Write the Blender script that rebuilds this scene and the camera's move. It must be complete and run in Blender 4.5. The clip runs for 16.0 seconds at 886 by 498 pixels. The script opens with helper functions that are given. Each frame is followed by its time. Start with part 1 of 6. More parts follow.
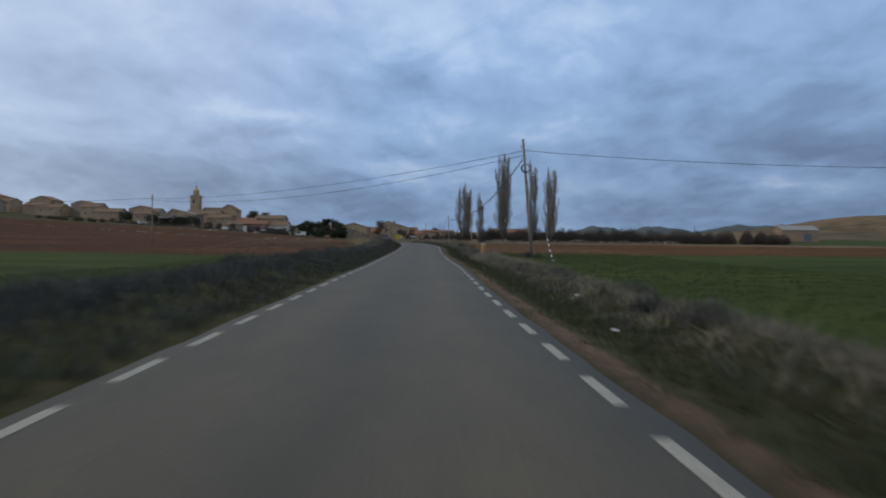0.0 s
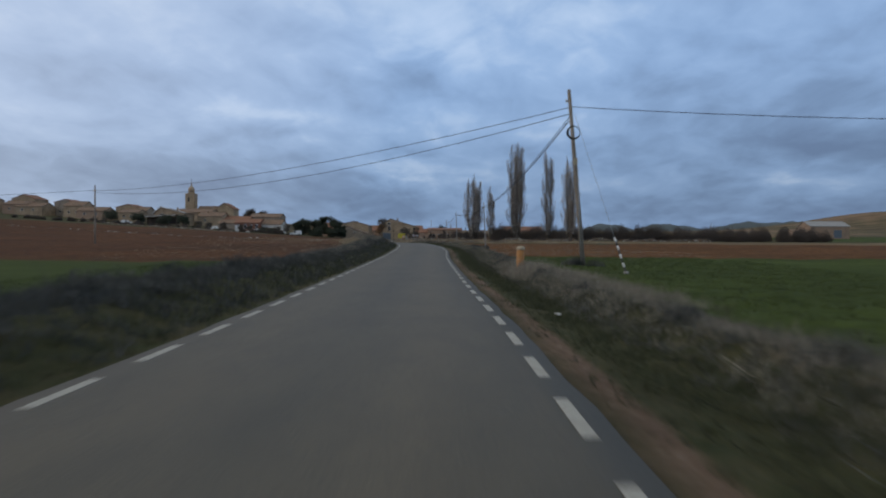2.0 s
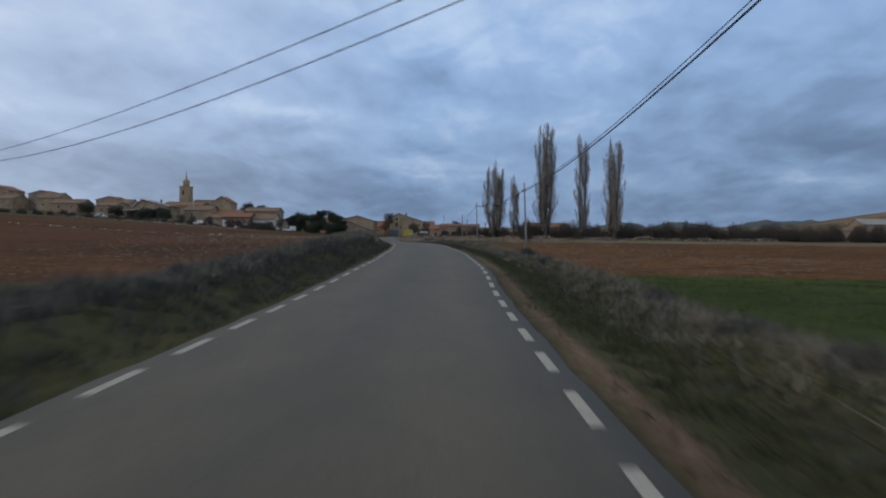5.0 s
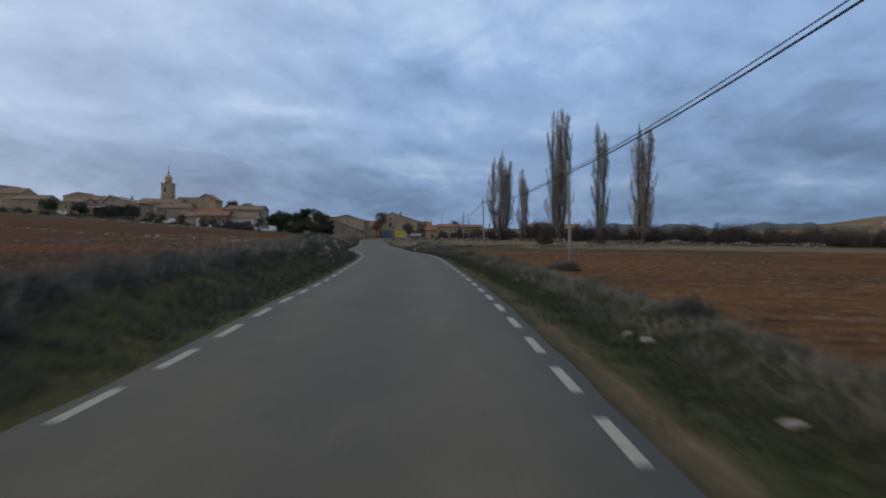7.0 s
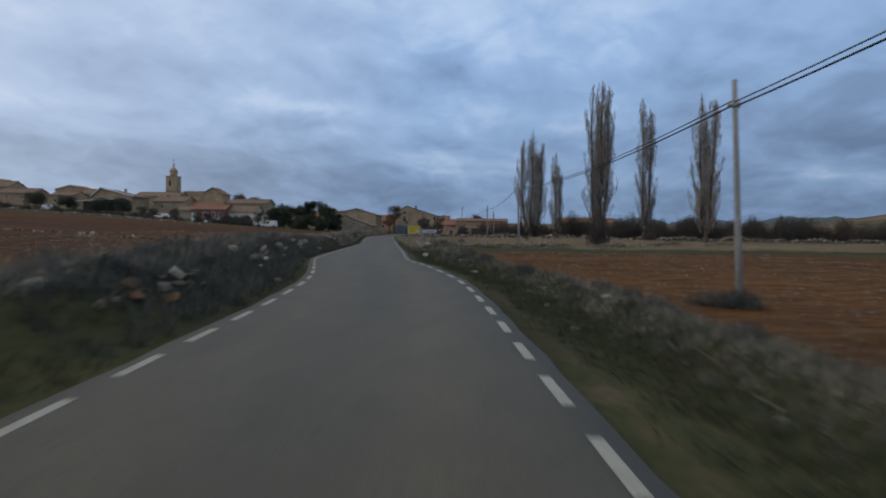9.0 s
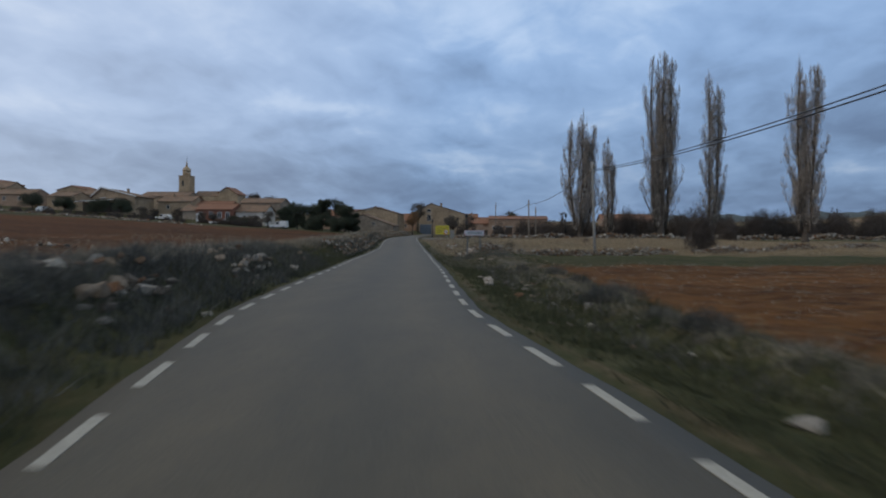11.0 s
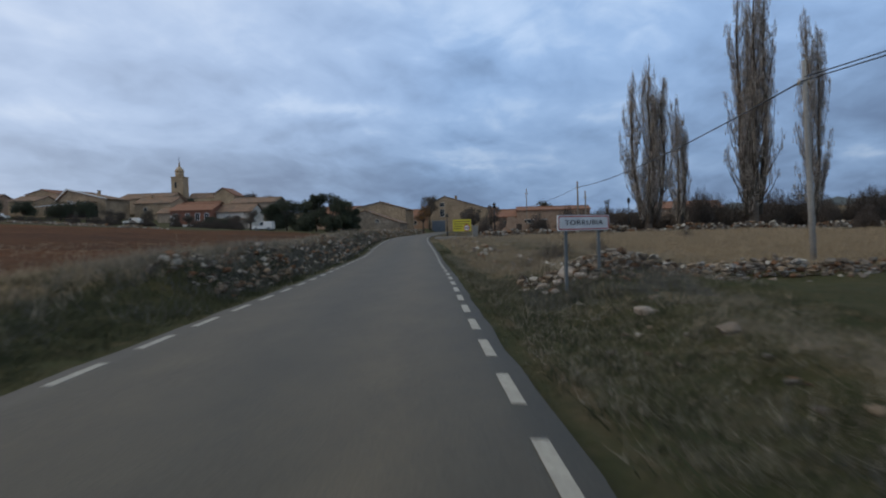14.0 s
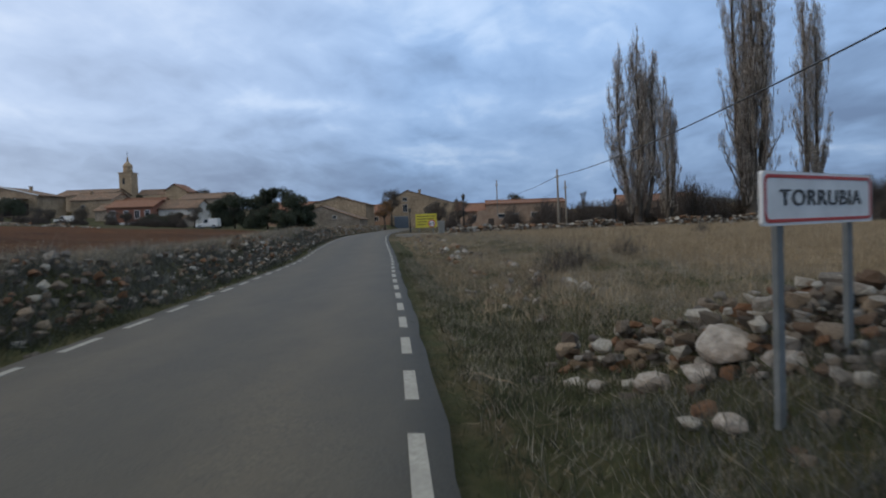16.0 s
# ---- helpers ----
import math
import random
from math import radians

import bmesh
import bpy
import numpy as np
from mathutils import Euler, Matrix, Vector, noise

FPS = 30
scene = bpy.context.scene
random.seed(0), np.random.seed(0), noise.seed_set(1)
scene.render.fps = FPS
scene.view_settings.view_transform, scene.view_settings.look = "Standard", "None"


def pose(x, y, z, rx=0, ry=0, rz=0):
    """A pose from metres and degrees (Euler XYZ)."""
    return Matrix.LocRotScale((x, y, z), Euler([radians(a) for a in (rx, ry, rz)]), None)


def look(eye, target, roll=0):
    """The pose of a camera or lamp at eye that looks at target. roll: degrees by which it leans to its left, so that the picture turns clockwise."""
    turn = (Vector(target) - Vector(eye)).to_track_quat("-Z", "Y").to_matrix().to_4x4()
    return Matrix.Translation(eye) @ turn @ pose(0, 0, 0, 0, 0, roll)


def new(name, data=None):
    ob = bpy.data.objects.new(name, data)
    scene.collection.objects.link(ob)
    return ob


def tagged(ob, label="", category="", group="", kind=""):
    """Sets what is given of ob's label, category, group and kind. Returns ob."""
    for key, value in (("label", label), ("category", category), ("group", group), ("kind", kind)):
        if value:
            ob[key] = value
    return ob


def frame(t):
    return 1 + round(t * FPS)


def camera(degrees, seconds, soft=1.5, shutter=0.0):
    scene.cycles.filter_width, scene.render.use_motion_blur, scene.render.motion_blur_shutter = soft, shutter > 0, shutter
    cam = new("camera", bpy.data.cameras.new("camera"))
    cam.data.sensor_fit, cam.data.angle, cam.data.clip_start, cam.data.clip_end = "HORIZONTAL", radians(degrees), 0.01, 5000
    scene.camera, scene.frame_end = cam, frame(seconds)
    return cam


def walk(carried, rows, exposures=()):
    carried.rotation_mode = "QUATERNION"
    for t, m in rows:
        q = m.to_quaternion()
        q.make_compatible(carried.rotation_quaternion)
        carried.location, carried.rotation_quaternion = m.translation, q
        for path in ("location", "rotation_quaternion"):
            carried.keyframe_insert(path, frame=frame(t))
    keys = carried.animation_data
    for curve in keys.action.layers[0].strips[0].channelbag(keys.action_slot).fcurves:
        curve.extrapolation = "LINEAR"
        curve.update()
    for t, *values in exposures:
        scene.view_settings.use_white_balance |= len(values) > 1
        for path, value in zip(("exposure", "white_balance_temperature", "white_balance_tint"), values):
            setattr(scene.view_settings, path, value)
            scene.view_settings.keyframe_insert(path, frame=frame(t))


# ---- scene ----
cam = camera(64.0, 16.0, soft=2.0, shutter=0.6)
PATH = [
    (0, (1.179, 1.331, 0.641), (1.158, 3.33, 0.627), 0.7),
    (0.5, (1.085, 6.472, 0.763), (1.082, 8.472, 0.736), 0.6),
    (1, (1.109, 11.468, 0.779), (1.109, 13.468, 0.754), 0.4),
    (1.5, (0.978, 17.071, 0.838), (0.958, 19.071, 0.817), 0.4),
    (2, (0.88, 22.44, 0.86), (0.84, 24.439, 0.842), 0.4),
    (2.5, (0.658, 28.207, 0.897), (0.598, 30.206, 0.874), 0.1),
    (3, (0.48, 33.47, 0.931), (0.404, 35.469, 0.913), 0.1),
    (3.5, (0.077, 38.903, 0.962), (-0.005, 40.901, 0.934), 0.2),
    (4, (-0.209, 43.878, 0.983), (-0.292, 45.876, 0.957), 0.5),
    (6.5, (-0.938, 72.052, 1.543), (-1.004, 74.051, 1.516), 0.8),
    (7, (-1.287, 77.713, 1.648), (-1.355, 79.712, 1.623), 1.0),
    (7.5, (-1.51, 82.963, 1.772), (-1.585, 84.961, 1.742), 1.0),
    (8, (-1.84, 88.31, 1.901), (-1.928, 90.307, 1.868), 1.0),
    (8.5, (-2.111, 93.474, 1.895), (-2.214, 95.471, 1.858), 1.3),
    (9, (-2.429, 98.725, 1.93), (-2.548, 100.721, 1.89), 0.9),
    (11.5, (-5.913, 122.187, 2.181), (-6.111, 124.177, 2.135), -0.0),
    (12, (-6.482, 126.812, 2.116), (-6.688, 128.801, 2.063), -0.8),
    (12.5, (-7.073, 131.415, 2.113), (-7.285, 133.404, 2.061), -1.3),
    (13, (-7.513, 136.32, 2.121), (-7.741, 138.307, 2.075), -1.3),
    (13.5, (-7.958, 140.407, 2.09), (-8.188, 142.393, 2.046), -1.3),
    (14, (-8.435, 144.232, 2.105), (-8.654, 146.219, 2.055), -1.4),
    (14.5, (-8.793, 147.308, 2.105), (-8.989, 149.298, 2.047), -1.9),
    (15, (-9.06, 150.586, 2.097), (-9.243, 152.577, 2.038), -2.2),
    (15.5, (-9.18, 152.881, 2.091), (-9.329, 154.875, 2.033), -1.7),
    (16, (-9.245, 154.274, 2.115), (-9.365, 156.27, 2.051), -1.9),
]
walk(cam, [(t, look(*p)) for t, *p in PATH],
     exposures=[(0.0, -0.08), (8.0, -0.1), (12.5, -0.03), (14.5, 0.04), (16.0, 0.14)])


# ---- world and sun ----
# bearing to the right of north, height, half-width, half-height in degrees, and how much brighter or darker
CLOUD_BANKS = ((-15.0, 9.6, 8.0, 1.1, 0.13), (-3.2, 6.0, 6.5, 0.9, 0.12), (-31.0, 16.0, 11.0, 5.0, 0.09), (-32.0, 9.3, 6.0, 0.9, 0.07),
               (0.9, 14.6, 6.5, 1.3, 0.08), (28.0, 4.6, 4.5, 0.8, 0.11), (10.0, 8.4, 4.0, 0.8, 0.08), (-9.0, 3.8, 14.0, 1.3, -0.07),
               (27.0, 6.8, 11.0, 2.0, -0.07), (-5.0, 12.6, 7.0, 1.6, -0.08), (18.0, 2.2, 16.0, 1.2, -0.04), (24.0, 15.5, 10.0, 4.0, 0.07),
               (-24.0, 12.2, 7.0, 1.2, -0.07), (5.0, 18.5, 14.0, 2.5, 0.04), (-24.0, 5.2, 11.0, 2.4, -0.06), (14.0, 11.8, 6.0, 1.2, -0.05))


def build_world():
    world = bpy.data.worlds.new("evening_overcast")
    scene.world = world
    world.use_nodes = True
    nt = world.node_tree
    nt.nodes.clear()
    N, L = nt.nodes.new, nt.links.new
    out, bg = N("ShaderNodeOutputWorld"), N("ShaderNodeBackground")
    sky = N("ShaderNodeTexSky")
    sky.sky_type = "NISHITA"
    sky.sun_disc = False
    sky.sun_elevation, sky.sun_rotation = radians(9), radians(-75)
    sky.air_density, sky.dust_density, sky.ozone_density = 1.0, 1.5, 2.0
    co = N("ShaderNodeTexCoord")
    sep = N("ShaderNodeSeparateXYZ")
    L(co.outputs["Generated"], sep.inputs[0])

    def math_node(op, a, b=0.0, c=0.0, clamp=False):
        n = N("ShaderNodeMath")
        n.operation, n.use_clamp = op, clamp
        for i, v in enumerate((a, b, c)):
            if isinstance(v, (int, float)):
                n.inputs[i].default_value = v
            else:
                L(v, n.inputs[i])
        return n.outputs[0]

    up = math_node("ADD", math_node("MAXIMUM", sep.outputs["Z"], 0.0), 0.27)
    px, py = math_node("DIVIDE", sep.outputs["X"], up), math_node("DIVIDE", sep.outputs["Y"], up)
    flat = N("ShaderNodeCombineXYZ")
    L(px, flat.inputs[0]), L(py, flat.inputs[1])

    def cloud(scale, detail, stretch, offset, rough=0.55, distortion=0.0, turn=8):
        m = N("ShaderNodeMapping")
        m.inputs["Scale"].default_value = stretch
        m.inputs["Location"].default_value = offset
        m.inputs["Rotation"].default_value = (0, 0, radians(turn))
        L(flat.outputs[0], m.inputs[0])
        n = N("ShaderNodeTexNoise")
        n.inputs["Scale"].default_value, n.inputs["Detail"].default_value = scale, detail
        n.inputs["Roughness"].default_value, n.inputs["Distortion"].default_value = rough, distortion
        L(m.outputs[0], n.inputs["Vector"])
        return n.outputs["Fac"], n.outputs["Color"]

    big = cloud(0.7, 3.0, (1.0, 0.8, 1), (2.2, 3.4, 0), 0.5, 0.3)[0]
    mid, wander = cloud(2.5, 7.0, (1.0, 0.8, 1), (7.3, 2.2, 0), 0.52, 0.5)
    fine = cloud(8.5, 4.0, (1.0, 0.75, 1), (1.3, 5.2, 0), 0.5, 0.4)[0]
    mass = math_node("ADD", math_node("MULTIPLY", big, 0.36), math_node("MULTIPLY", mid, 0.46))
    mass = math_node("ADD", mass, math_node("MULTIPLY", fine, 0.22))
    # banks of cloud and the bright rifts between them, by bearing and height in degrees, their edges frayed by the noise
    fray = N("ShaderNodeSeparateColor")
    L(wander, fray.inputs[0])
    bearing = math_node("MULTIPLY", math_node("ARCTAN2", sep.outputs["X"], sep.outputs["Y"]), 57.3)
    height = math_node("MULTIPLY", math_node("ARCSINE", sep.outputs["Z"]), 57.3)
    bearing = math_node("ADD", bearing, math_node("MULTIPLY", math_node("SUBTRACT", fray.outputs["Red"], 0.5), 13.0))
    height = math_node("ADD", height, math_node("MULTIPLY", math_node("SUBTRACT", fray.outputs["Green"], 0.5), 5.0))
    for a, e, wa, we, gain in CLOUD_BANKS:
        da = math_node("POWER", math_node("DIVIDE", math_node("SUBTRACT", bearing, a), wa), 2.0)
        de = math_node("POWER", math_node("DIVIDE", math_node("SUBTRACT", height, math_node("MULTIPLY_ADD", bearing, -0.06, e + 0.06 * a)), we), 2.0)
        bell = math_node("EXPONENT", math_node("MULTIPLY", math_node("ADD", da, de), -1.0))
        mass = math_node("ADD", mass, math_node("MULTIPLY", bell, 1.1 * gain))
    ramp = N("ShaderNodeValToRGB")
    els = ramp.color_ramp.elements
    els[0].position, els[0].color = 0.34, (0.165, 0.25, 0.42, 1)
    els[1].position, els[1].color = 0.76, (0.575, 0.70, 0.92, 1)
    for p, c in ((0.43, (0.208, 0.318, 0.52, 1)), (0.51, (0.262, 0.40, 0.645, 1)), (0.58, (0.312, 0.462, 0.72, 1)), (0.65, (0.42, 0.565, 0.80, 1))):
        e = els.new(p)
        e.color = c
    L(mass, ramp.inputs[0])

    # thinner, paler cloud in the west, where the sun goes down
    west = N("ShaderNodeVectorMath")
    west.operation = "DOT_PRODUCT"
    L(co.outputs["Generated"], west.inputs[0])
    west.inputs[1].default_value = Vector((-0.72, 0.62, 0.32)).normalized()
    glow = N("ShaderNodeMapRange")
    glow.inputs["From Min"].default_value, glow.inputs["From Max"].default_value = 0.72, 1.0
    L(west.outputs["Value"], glow.inputs["Value"])
    pale = N("ShaderNodeMix")
    pale.data_type = "RGBA"
    pale.inputs["B"].default_value = (0.66, 0.70, 0.80, 1)
    L(math_node("MULTIPLY", glow.outputs["Result"], math_node("MULTIPLY", mass, 0.8), clamp=True), pale.inputs["Factor"])
    L(ramp.outputs["Color"], pale.inputs["A"])
    # overhead the cloud is thinner and greyer than towards the horizon
    high = N("ShaderNodeMapRange")
    high.interpolation_type = "SMOOTHSTEP"
    high.inputs["From Min"].default_value, high.inputs["From Max"].default_value = 0.27, 0.75
    high.inputs["To Max"].default_value = 0.9
    L(sep.outputs["Z"], high.inputs["Value"])
    above = N("ShaderNodeMix")
    above.data_type = "RGBA"
    above.inputs["B"].default_value = (0.45, 0.468, 0.455, 1)
    L(high.outputs["Result"], above.inputs["Factor"]), L(pale.outputs["Result"], above.inputs["A"])
    # the clear evening sky shows a little through the cloud
    thin = N("ShaderNodeMix")
    thin.data_type = "RGBA"
    thin.inputs["Factor"].default_value = 0.06
    skyline = N("ShaderNodeMix")
    skyline.data_type, skyline.blend_type = "RGBA", "MULTIPLY"
    skyline.inputs["Factor"].default_value = 1.0
    L(sky.outputs["Color"], skyline.inputs["A"])
    skyline.inputs["B"].default_value = (0.12, 0.12, 0.12, 1)
    L(above.outputs["Result"], thin.inputs["A"]), L(skyline.outputs["Result"], thin.inputs["B"])
    # deeper blue-grey low down, most of all away from the sunset
    low = N("ShaderNodeMapRange")
    low.interpolation_type = "SMOOTHSTEP"
    low.inputs["From Min"].default_value, low.inputs["From Max"].default_value = 0.0, 0.24
    low.inputs["To Min"].default_value, low.inputs["To Max"].default_value = 0.80, 1.12
    L(math_node("SUBTRACT", sep.outputs["Z"], math_node("MULTIPLY", sep.outputs["X"], 0.09)), low.inputs["Value"])
    deep = N("ShaderNodeVectorMath")
    deep.operation = "SCALE"
    L(thin.outputs["Result"], deep.inputs[0]), L(low.outputs["Result"], deep.inputs["Scale"])
    L(deep.outputs["Vector"], bg.inputs["Color"])
    bg.inputs["Strength"].default_value = 1.0
    L(bg.outputs[0], out.inputs["Surface"])


build_world()
sun_data = bpy.data.lights.new("sun", "SUN")
sun_data.energy, sun_data.angle, sun_data.color = 0.7, radians(40), (1.0, 0.85, 0.68)
sun = new("sun", sun_data)
sun.matrix_world = look((-60, -25, 34), (0, 0, 0))


# ---- materials ----
def material(name, dark, light, scale=4.0, rough=0.9, bump=0.3, bump_scale=None, vary=0.0, island=False, metal=0.0,
             third=None, distance=0.02, detail=6.0):
    """Two tones by fine noise, a second, larger noise over them, bump, and a change of tone from piece to piece."""
    m = bpy.data.materials.new(name)
    m.use_nodes = True
    nt = m.node_tree
    N, L = nt.nodes.new, nt.links.new
    b = nt.nodes["Principled BSDF"]
    co = N("ShaderNodeTexCoord")
    fine, large = N("ShaderNodeTexNoise"), N("ShaderNodeTexNoise")
    fine.inputs["Scale"].default_value, fine.inputs["Detail"].default_value = scale, detail
    large.inputs["Scale"].default_value, large.inputs["Detail"].default_value = scale * 0.13, 3.0
    for n in (fine, large):
        L(co.outputs["Object"], n.inputs["Vector"])
    ramp = N("ShaderNodeValToRGB")
    ramp.color_ramp.elements[0].position, ramp.color_ramp.elements[1].position = 0.32, 0.68
    ramp.color_ramp.elements[0].color, ramp.color_ramp.elements[1].color = (*dark, 1), (*light, 1)
    L(fine.outputs["Fac"], ramp.inputs[0])
    over = N("ShaderNodeMix")
    over.data_type = "RGBA"
    over.inputs["B"].default_value = (*(third or tuple(0.5 * (a + c) * 0.8 for a, c in zip(dark, light))), 1)
    spread = N("ShaderNodeMapRange")
    spread.inputs["From Min"].default_value, spread.inputs["From Max"].default_value = 0.4, 0.7
    spread.inputs["To Max"].default_value = 0.7
    L(large.outputs["Fac"], spread.inputs["Value"])
    L(spread.outputs["Result"], over.inputs["Factor"])
    L(ramp.outputs["Color"], over.inputs["A"])
    last = over.outputs["Result"]
    if vary:
        hsv = N("ShaderNodeHueSaturation")
        if island:
            src = N("ShaderNodeNewGeometry").outputs["Random Per Island"]
        else:
            src = N("ShaderNodeObjectInfo").outputs["Random"]
        r = N("ShaderNodeMapRange")
        r.inputs["To Min"].default_value, r.inputs["To Max"].default_value = 1 - vary, 1 + vary
        L(src, r.inputs["Value"])
        L(r.outputs["Result"], hsv.inputs["Value"])
        L(last, hsv.inputs["Color"])
        last = hsv.outputs["Color"]
    L(last, b.inputs["Base Color"])
    b.inputs["Roughness"].default_value, b.inputs["Metallic"].default_value = rough, metal
    if bump:
        bp, bn = N("ShaderNodeBump"), N("ShaderNodeTexNoise")
        bn.inputs["Scale"].default_value, bn.inputs["Detail"].default_value = bump_scale or scale * 2, 5.0
        L(co.outputs["Object"], bn.inputs["Vector"])
        L(bn.outputs["Fac"], bp.inputs["Height"])
        bp.inputs["Strength"].default_value, bp.inputs["Distance"].default_value = bump, distance
        L(bp.outputs["Normal"], b.inputs["Normal"])
    return m


def ground_material():
    """Fields, verges and far land: the mesh says which soil or plant cover lies where, noise frays the borders."""
    m = bpy.data.materials.new("open_ground")
    m.use_nodes = True
    nt = m.node_tree
    N, L = nt.nodes.new, nt.links.new
    b = nt.nodes["Principled BSDF"]
    geo = N("ShaderNodeNewGeometry")

    def noise(scale, detail=5.0, rough=0.55, stretch=(1, 1, 1)):
        mp = N("ShaderNodeMapping")
        mp.inputs["Scale"].default_value = stretch
        L(geo.outputs["Position"], mp.inputs[0])
        n = N("ShaderNodeTexNoise")
        n.inputs["Scale"].default_value, n.inputs["Detail"].default_value, n.inputs["Roughness"].default_value = scale, detail, rough
        L(mp.outputs[0], n.inputs["Vector"])
        return n.outputs["Fac"]

    def tones(fac, stops):
        r = N("ShaderNodeValToRGB")
        els = r.color_ramp.elements
        els[0].position, els[0].color = stops[0][0], (*stops[0][1], 1)
        els[1].position, els[1].color = stops[-1][0], (*stops[-1][1], 1)
        for p, c in stops[1:-1]:
            els.new(p).color = (*c, 1)
        L(fac, r.inputs[0])
        return r.outputs["Color"]

    def mix(fac, a, c):
        n = N("ShaderNodeMix")
        n.data_type = "RGBA"
        L(fac, n.inputs["Factor"]), L(a, n.inputs["A"]), L(c, n.inputs["B"])
        return n.outputs["Result"]

    def frayed(weight, by, width=0.22):
        a = N("ShaderNodeMath")
        a.operation = "MULTIPLY_ADD"
        L(by, a.inputs[0])
        a.inputs[1].default_value = 0.7
        L(weight, a.inputs[2])
        r = N("ShaderNodeMapRange")
        r.inputs["From Min"].default_value, r.inputs["From Max"].default_value = 0.85 - width, 0.85 + width
        L(a.outputs[0], r.inputs["Value"])
        return r.outputs["Result"]

    fray = noise(0.9, 6, 0.65)
    n_fine, n_mid, n_big, n_huge = noise(9, 6, 0.65), noise(1.6, 5), noise(0.16, 4), noise(0.012, 4)
    rows = noise(0.6, 6, 0.68, (0.45, 2.0, 1))
    att = {}
    for name in ("zone_a", "zone_b"):
        a = N("ShaderNodeAttribute")
        a.attribute_name = name
        s = N("ShaderNodeSeparateColor")
        L(a.outputs["Color"], s.inputs[0])
        att[name] = s.outputs
    grassy = tones(n_fine, [(0.3, (0.026, 0.034, 0.012)), (0.5, (0.058, 0.064, 0.026)), (0.72, (0.12, 0.100, 0.055))])
    tired = tones(n_mid, [(0.3, (0.034, 0.046, 0.016)), (0.62, (0.082, 0.070, 0.034)), (0.75, (0.13, 0.105, 0.066))])
    col = mix(n_big, grassy, tired)
    crop = mix(n_big, tones(n_mid, [(0.3, (0.026, 0.044, 0.005)), (0.7, (0.064, 0.090, 0.012))]),
               tones(n_fine, [(0.3, (0.032, 0.052, 0.007)), (0.7, (0.076, 0.100, 0.017))]))
    red = mix(n_big, tones(rows, [(0.34, (0.026, 0.010, 0.003)), (0.5, (0.086, 0.033, 0.009)), (0.66, (0.165, 0.070, 0.022))]),
              tones(n_mid, [(0.34, (0.030, 0.012, 0.004)), (0.52, (0.088, 0.036, 0.011)), (0.68, (0.150, 0.080, 0.034))]))
    brown = mix(n_big, tones(rows, [(0.34, (0.044, 0.019, 0.006)), (0.5, (0.128, 0.053, 0.014)), (0.66, (0.195, 0.092, 0.029))]),
                tones(n_mid, [(0.34, (0.040, 0.021, 0.008)), (0.53, (0.126, 0.055, 0.016)), (0.68, (0.175, 0.105, 0.042))]))
    dry = mix(n_big, tones(n_fine, [(0.3, (0.11, 0.078, 0.044)), (0.7, (0.25, 0.185, 0.112))]),
              tones(n_mid, [(0.3, (0.085, 0.072, 0.038)), (0.7, (0.21, 0.155, 0.09))]))
    gravel = tones(n_fine, [(0.3, (0.10, 0.066, 0.046)), (0.55, (0.165, 0.112, 0.078)), (0.75, (0.26, 0.20, 0.155))])
    far = mix(n_big, tones(n_huge, [(0.35, (0.09, 0.075, 0.045)), (0.5, (0.17, 0.115, 0.068)), (0.62, (0.25, 0.165, 0.10))]),
              tones(n_huge, [(0.35, (0.14, 0.105, 0.06)), (0.5, (0.075, 0.080, 0.038)), (0.6, (0.21, 0.14, 0.085))]))
    for fac, c in ((att["zone_b"]["Green"], far), (att["zone_a"]["Green"], red), (att["zone_a"]["Blue"], brown),
                   (att["zone_b"]["Red"], dry), (att["zone_a"]["Red"], crop), (att["zone_b"]["Blue"], gravel)):
        col = mix(frayed(fac, fray), col, c)
    broad = N("ShaderNodeMix")
    broad.data_type, broad.blend_type = "RGBA", "MULTIPLY"
    broad.inputs["Factor"].default_value = 1.0
    L(col, broad.inputs["A"])
    L(tones(noise(0.075, 7, 0.62, (0.3, 1.0, 1)), [(0.32, (0.62, 0.62, 0.60)), (0.68, (1.34, 1.30, 1.24))]), broad.inputs["B"])
    L(broad.outputs["Result"], b.inputs["Base Color"])
    b.inputs["Roughness"].default_value = 0.95
    b.inputs["Specular IOR Level"].default_value = 0.15
    bp = N("ShaderNodeBump")
    L(noise(5, 7, 0.7), bp.inputs["Height"])
    bp.inputs["Strength"].default_value, bp.inputs["Distance"].default_value = 0.8, 0.12
    L(bp.outputs["Normal"], b.inputs["Normal"])
    return m


